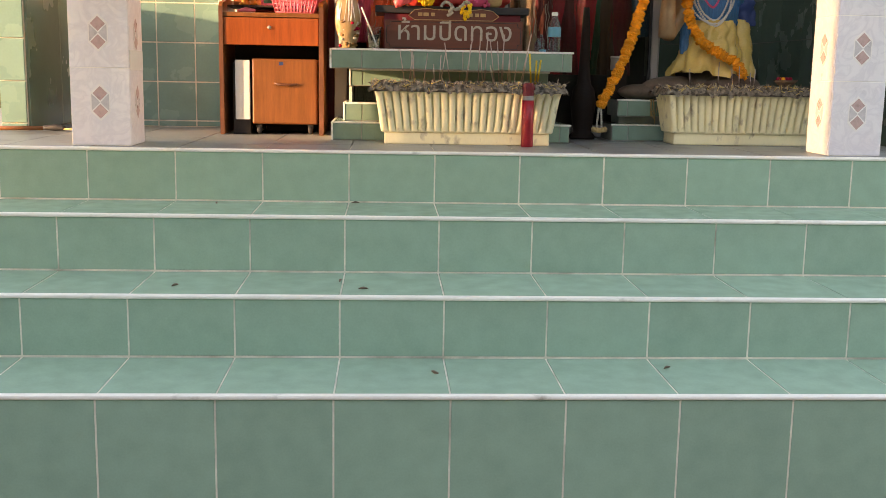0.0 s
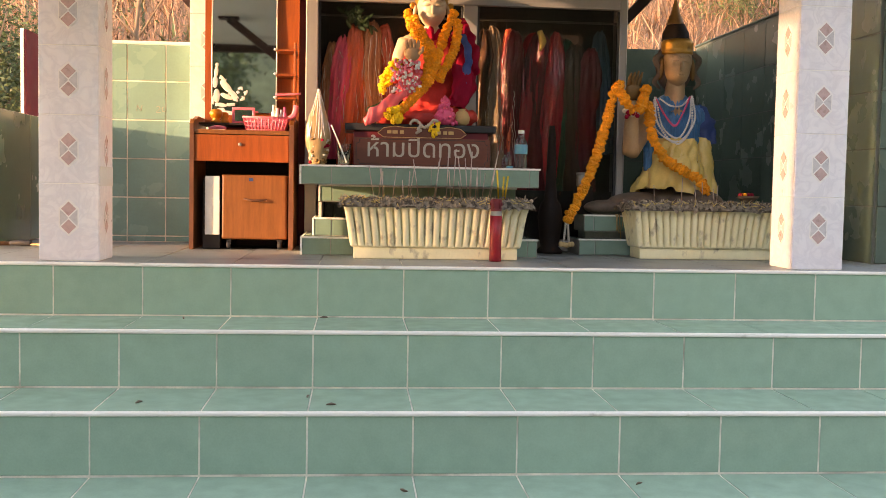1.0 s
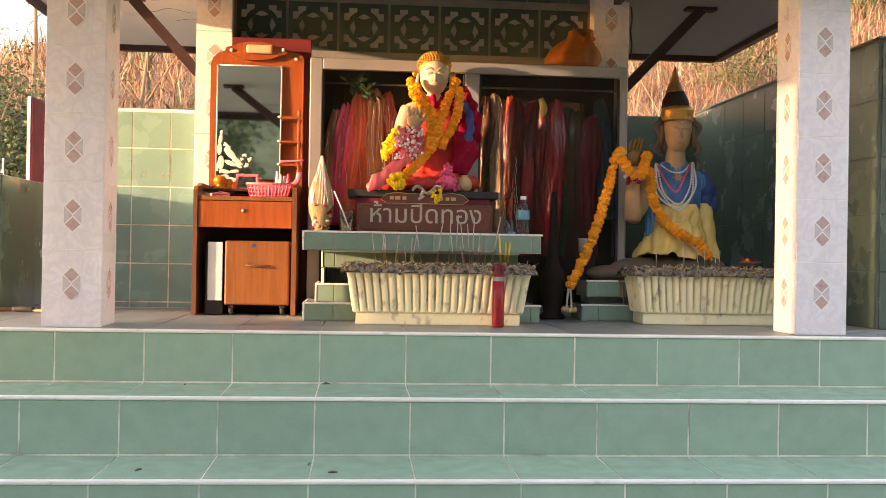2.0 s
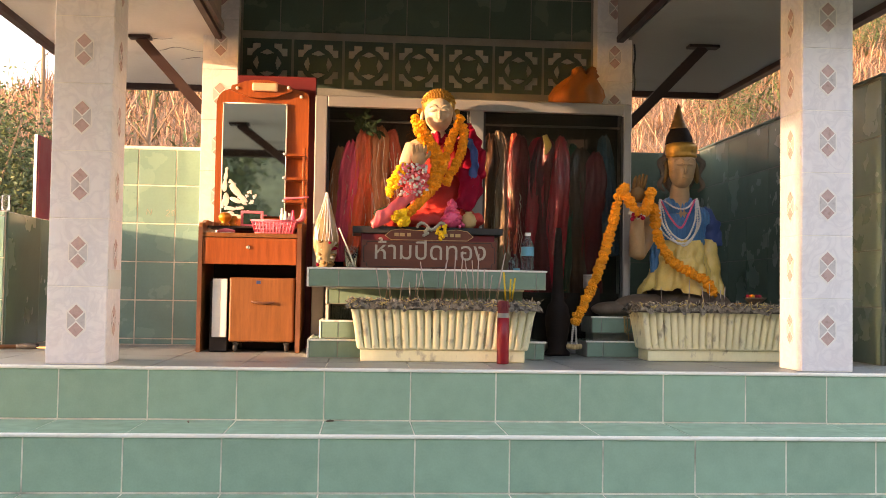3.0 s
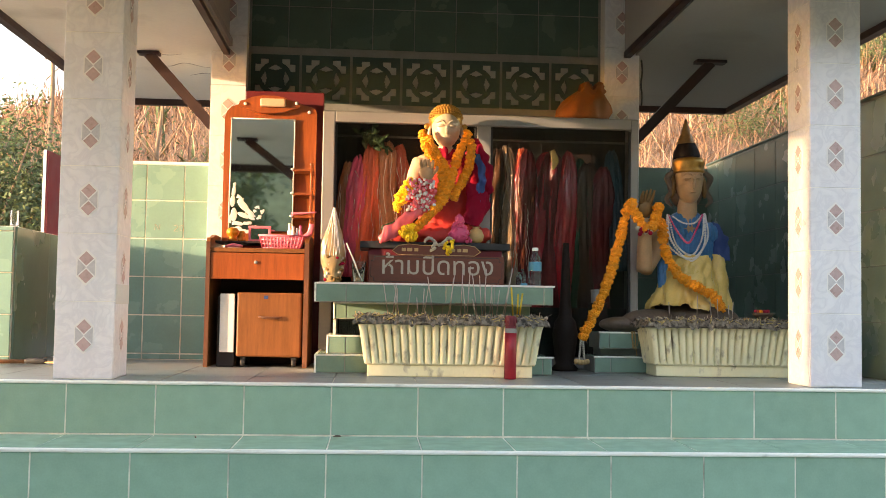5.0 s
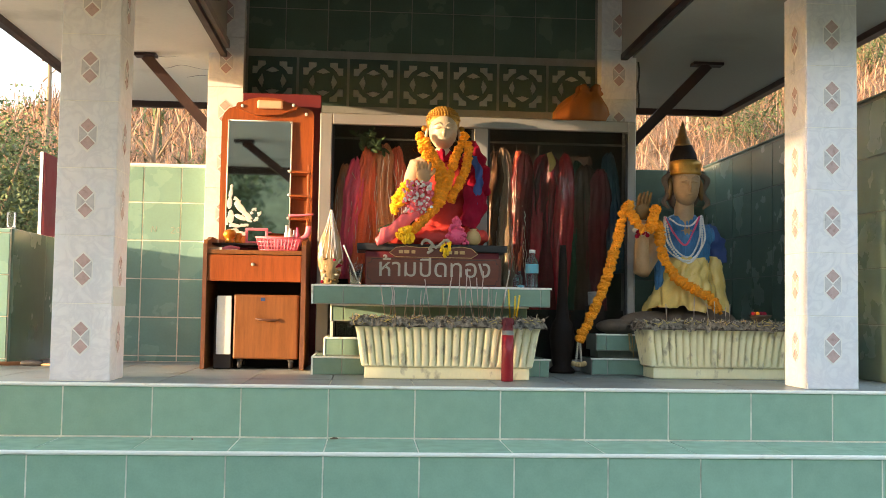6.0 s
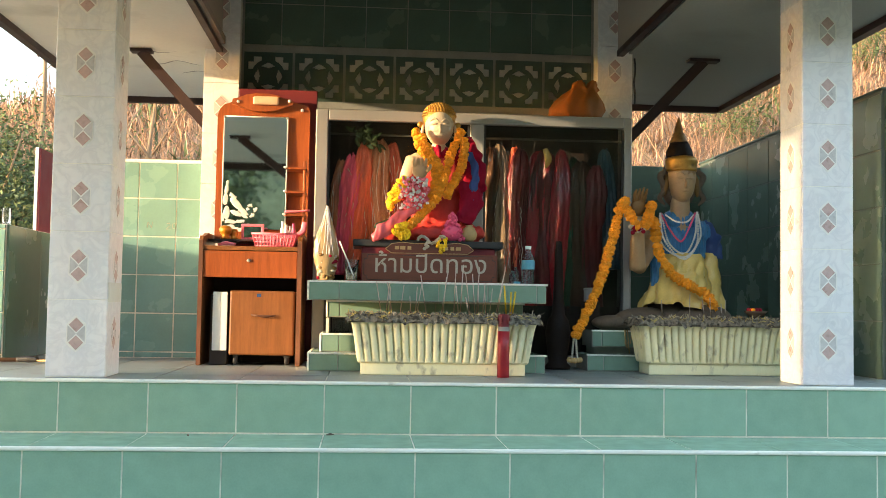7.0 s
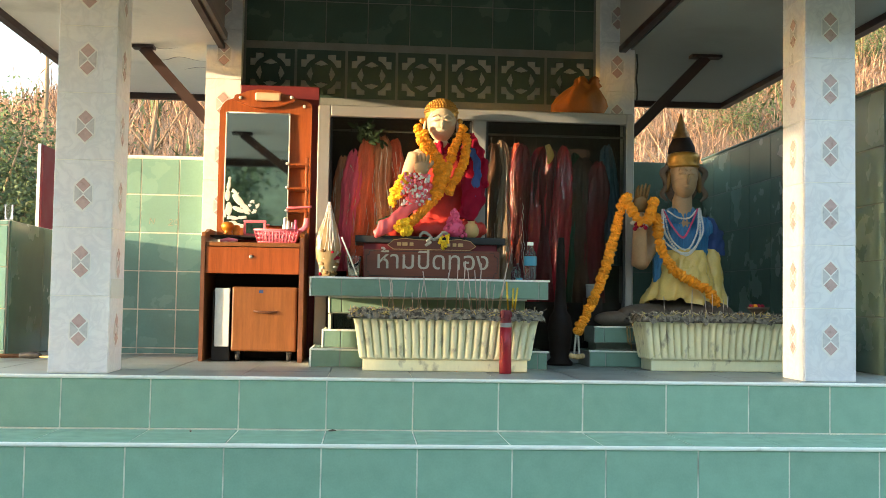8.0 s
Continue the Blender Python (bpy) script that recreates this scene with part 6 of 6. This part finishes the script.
for k, (x, y, h, s, n) in enumerate(((-3.3, 4.9, 2.3, 1.1, 13000), (-4.2, 6.2, 2.0, 1.3, 12000), (-2.6, 4.3, 1.9, 0.8, 8000), (-3.7, 5.3, 2.2, 1.0, 9000), (-5.6, 8.5, 1.7, 1.3, 6000), (-2.9, 5.8, 1.8, 1.0, 6000), (-3.2, 7.5, 1.9, 1.1, 1800), (3.4, 6.0, 1.0, 0.6, 700), (4.7, 7.2, 1.2, 0.7, 800), (2.4, 5.2, 0.8, 0.5, 500), (-1.5, 8.0, 1.2, 0.8, 500), (5.2, 10.4, 1.1, 0.8, 1800), (8.7, 14.0, 1.3, 0.9, 1800), (6.4, 8.5, 1.3, 0.9, 900))):
    shrub(x, y, h, s, n, 20 + k, "loose green shrub on the dry hillside")
for k, (x, y) in enumerate(((-2.1, -9.5), (-0.7, -10.4))):
    shrub(x, y, 4.2, 1.6, 8000, 90 + k, "leafy green tree across the yard", leaf=0.07)
for k, (x, y, h) in enumerate(((-1.05, 5.2, 2.6), (-1.35, 6.0, 3.0), (-2.0, 5.6, 3.0), (-5.2, 9.5, 5.0), (-6.2, 10.5, 5.2), (-3.9, 9.0, 4.2), (2.9, 5.4, 1.8))):
    r = random.Random(60 + k)
    z = hill(x, y) - 0.1
    ob = thing("bare_sapling", "thin bare sapling on the hillside", "tree", (x, y, z), group="bare saplings")
    top = Vector((r.uniform(-0.3, 0.3), r.uniform(-0.2, 0.2), h))
    part("trunk", tube([(0, 0, 0), (0.05, 0, h * 0.4), top], [0.035, 0.025, 0.006], 7, n=10), M["bark"], ob)
    for _ in range(16):
        s = r.uniform(0.35, 0.98)
        p = top * s
        a = r.uniform(0, 6.28)
        l = h * r.uniform(0.12, 0.3)
        q = p + Vector((math.cos(a) * l * 0.7, math.sin(a) * l * 0.7, l * 0.7))
        part("twig", tube([p, (p + q) / 2 + Vector((0, 0, 0.03)), q], [0.010, 0.006, 0.002], 5, n=4), M["bark"], ob)



# ---- the many tiles ----
XS = cells(X0, X1, 0.30, JOINT)
for i in range(4):
    y, z = -TREAD * i, -RISE * i
    zs = [(z - RISE + 0.0015, z - 0.0085)] if i < 3 else [(z - 0.36, z - 0.0085), (GROUND, z - 0.36)]
    clad(stairs, "y", y, XS, zs, 0.009, M["tile"], "riser")
    if i < 3:
        clad(stairs, "z", z - RISE - 0.005, XS, [(y - TREAD + 0.012, y - 0.0045)], 0.008, M["tile"], "tread")
clad(platform, "z", -0.006, cells(X0, X1, 0.30, JOINT), cells(0.014, 3.2, 0.30, 0.30), 0.010, M["floor"], "floor", 0.004)
# Right and back walls get the tile toned dark for shade.
clad(wall_right, "x", 2.125, cells(0.44, 2.755, 0.30, 0.44), cells(0.0, 1.185, 0.235, 0.0), 0.010, M["shaded_tile"], "right")
clad(wall_right, "y", 0.435, cells(2.13, 2.24, 0.2, 2.0), cells(0.0, 1.185, 0.235, 0.0), 0.010, M["shaded_tile"], "rightend")
clad(wall_back_right, "y", 2.755, cells(1.30, 2.12, 0.30, 1.3), cells(0.0, 1.165, 0.235, 0.0), 0.010, M["shaded_tile"], "backright")
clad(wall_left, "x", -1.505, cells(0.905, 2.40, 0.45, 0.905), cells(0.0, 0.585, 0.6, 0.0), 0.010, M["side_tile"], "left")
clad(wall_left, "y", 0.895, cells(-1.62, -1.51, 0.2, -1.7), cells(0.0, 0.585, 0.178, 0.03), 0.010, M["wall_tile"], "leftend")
clad(wall_back_left, "y", 1.357, cells(-1.38, -0.757, 0.177, -1.058), cells(0.0, 0.925, 0.181, 0.028), 0.010, M["wall_tile"], "backleft", 0.006)
clad(back_wall, "y", BW + 0.007, cells(-0.59, 1.116, 0.204, -0.41), cells(1.515, 2.45, 0.204, 1.515), 0.010, M["shaded_tile"], "back")
clad(back_wall, "y", BW + 0.007, cells(-0.59, 1.116, 0.204, -0.41), cells(0.0, 1.21, 0.204, 0.0), 0.010, M["shaded_tile"], "back")
# Altar and plinth tiles carry their shade in the colour.
for z0, z1, y0, a, b in ALTAR:
    if y0 > 0.85:
        continue
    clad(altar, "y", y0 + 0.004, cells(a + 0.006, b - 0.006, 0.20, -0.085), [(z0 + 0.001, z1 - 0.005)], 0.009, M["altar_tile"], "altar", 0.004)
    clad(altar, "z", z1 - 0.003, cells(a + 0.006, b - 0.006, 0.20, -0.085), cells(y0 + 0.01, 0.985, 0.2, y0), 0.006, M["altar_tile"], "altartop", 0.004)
for z0, z1, y0, a in ((0.0, 0.070, 0.765, 0.972), (0.102, 0.174, 0.80, 1.000)):
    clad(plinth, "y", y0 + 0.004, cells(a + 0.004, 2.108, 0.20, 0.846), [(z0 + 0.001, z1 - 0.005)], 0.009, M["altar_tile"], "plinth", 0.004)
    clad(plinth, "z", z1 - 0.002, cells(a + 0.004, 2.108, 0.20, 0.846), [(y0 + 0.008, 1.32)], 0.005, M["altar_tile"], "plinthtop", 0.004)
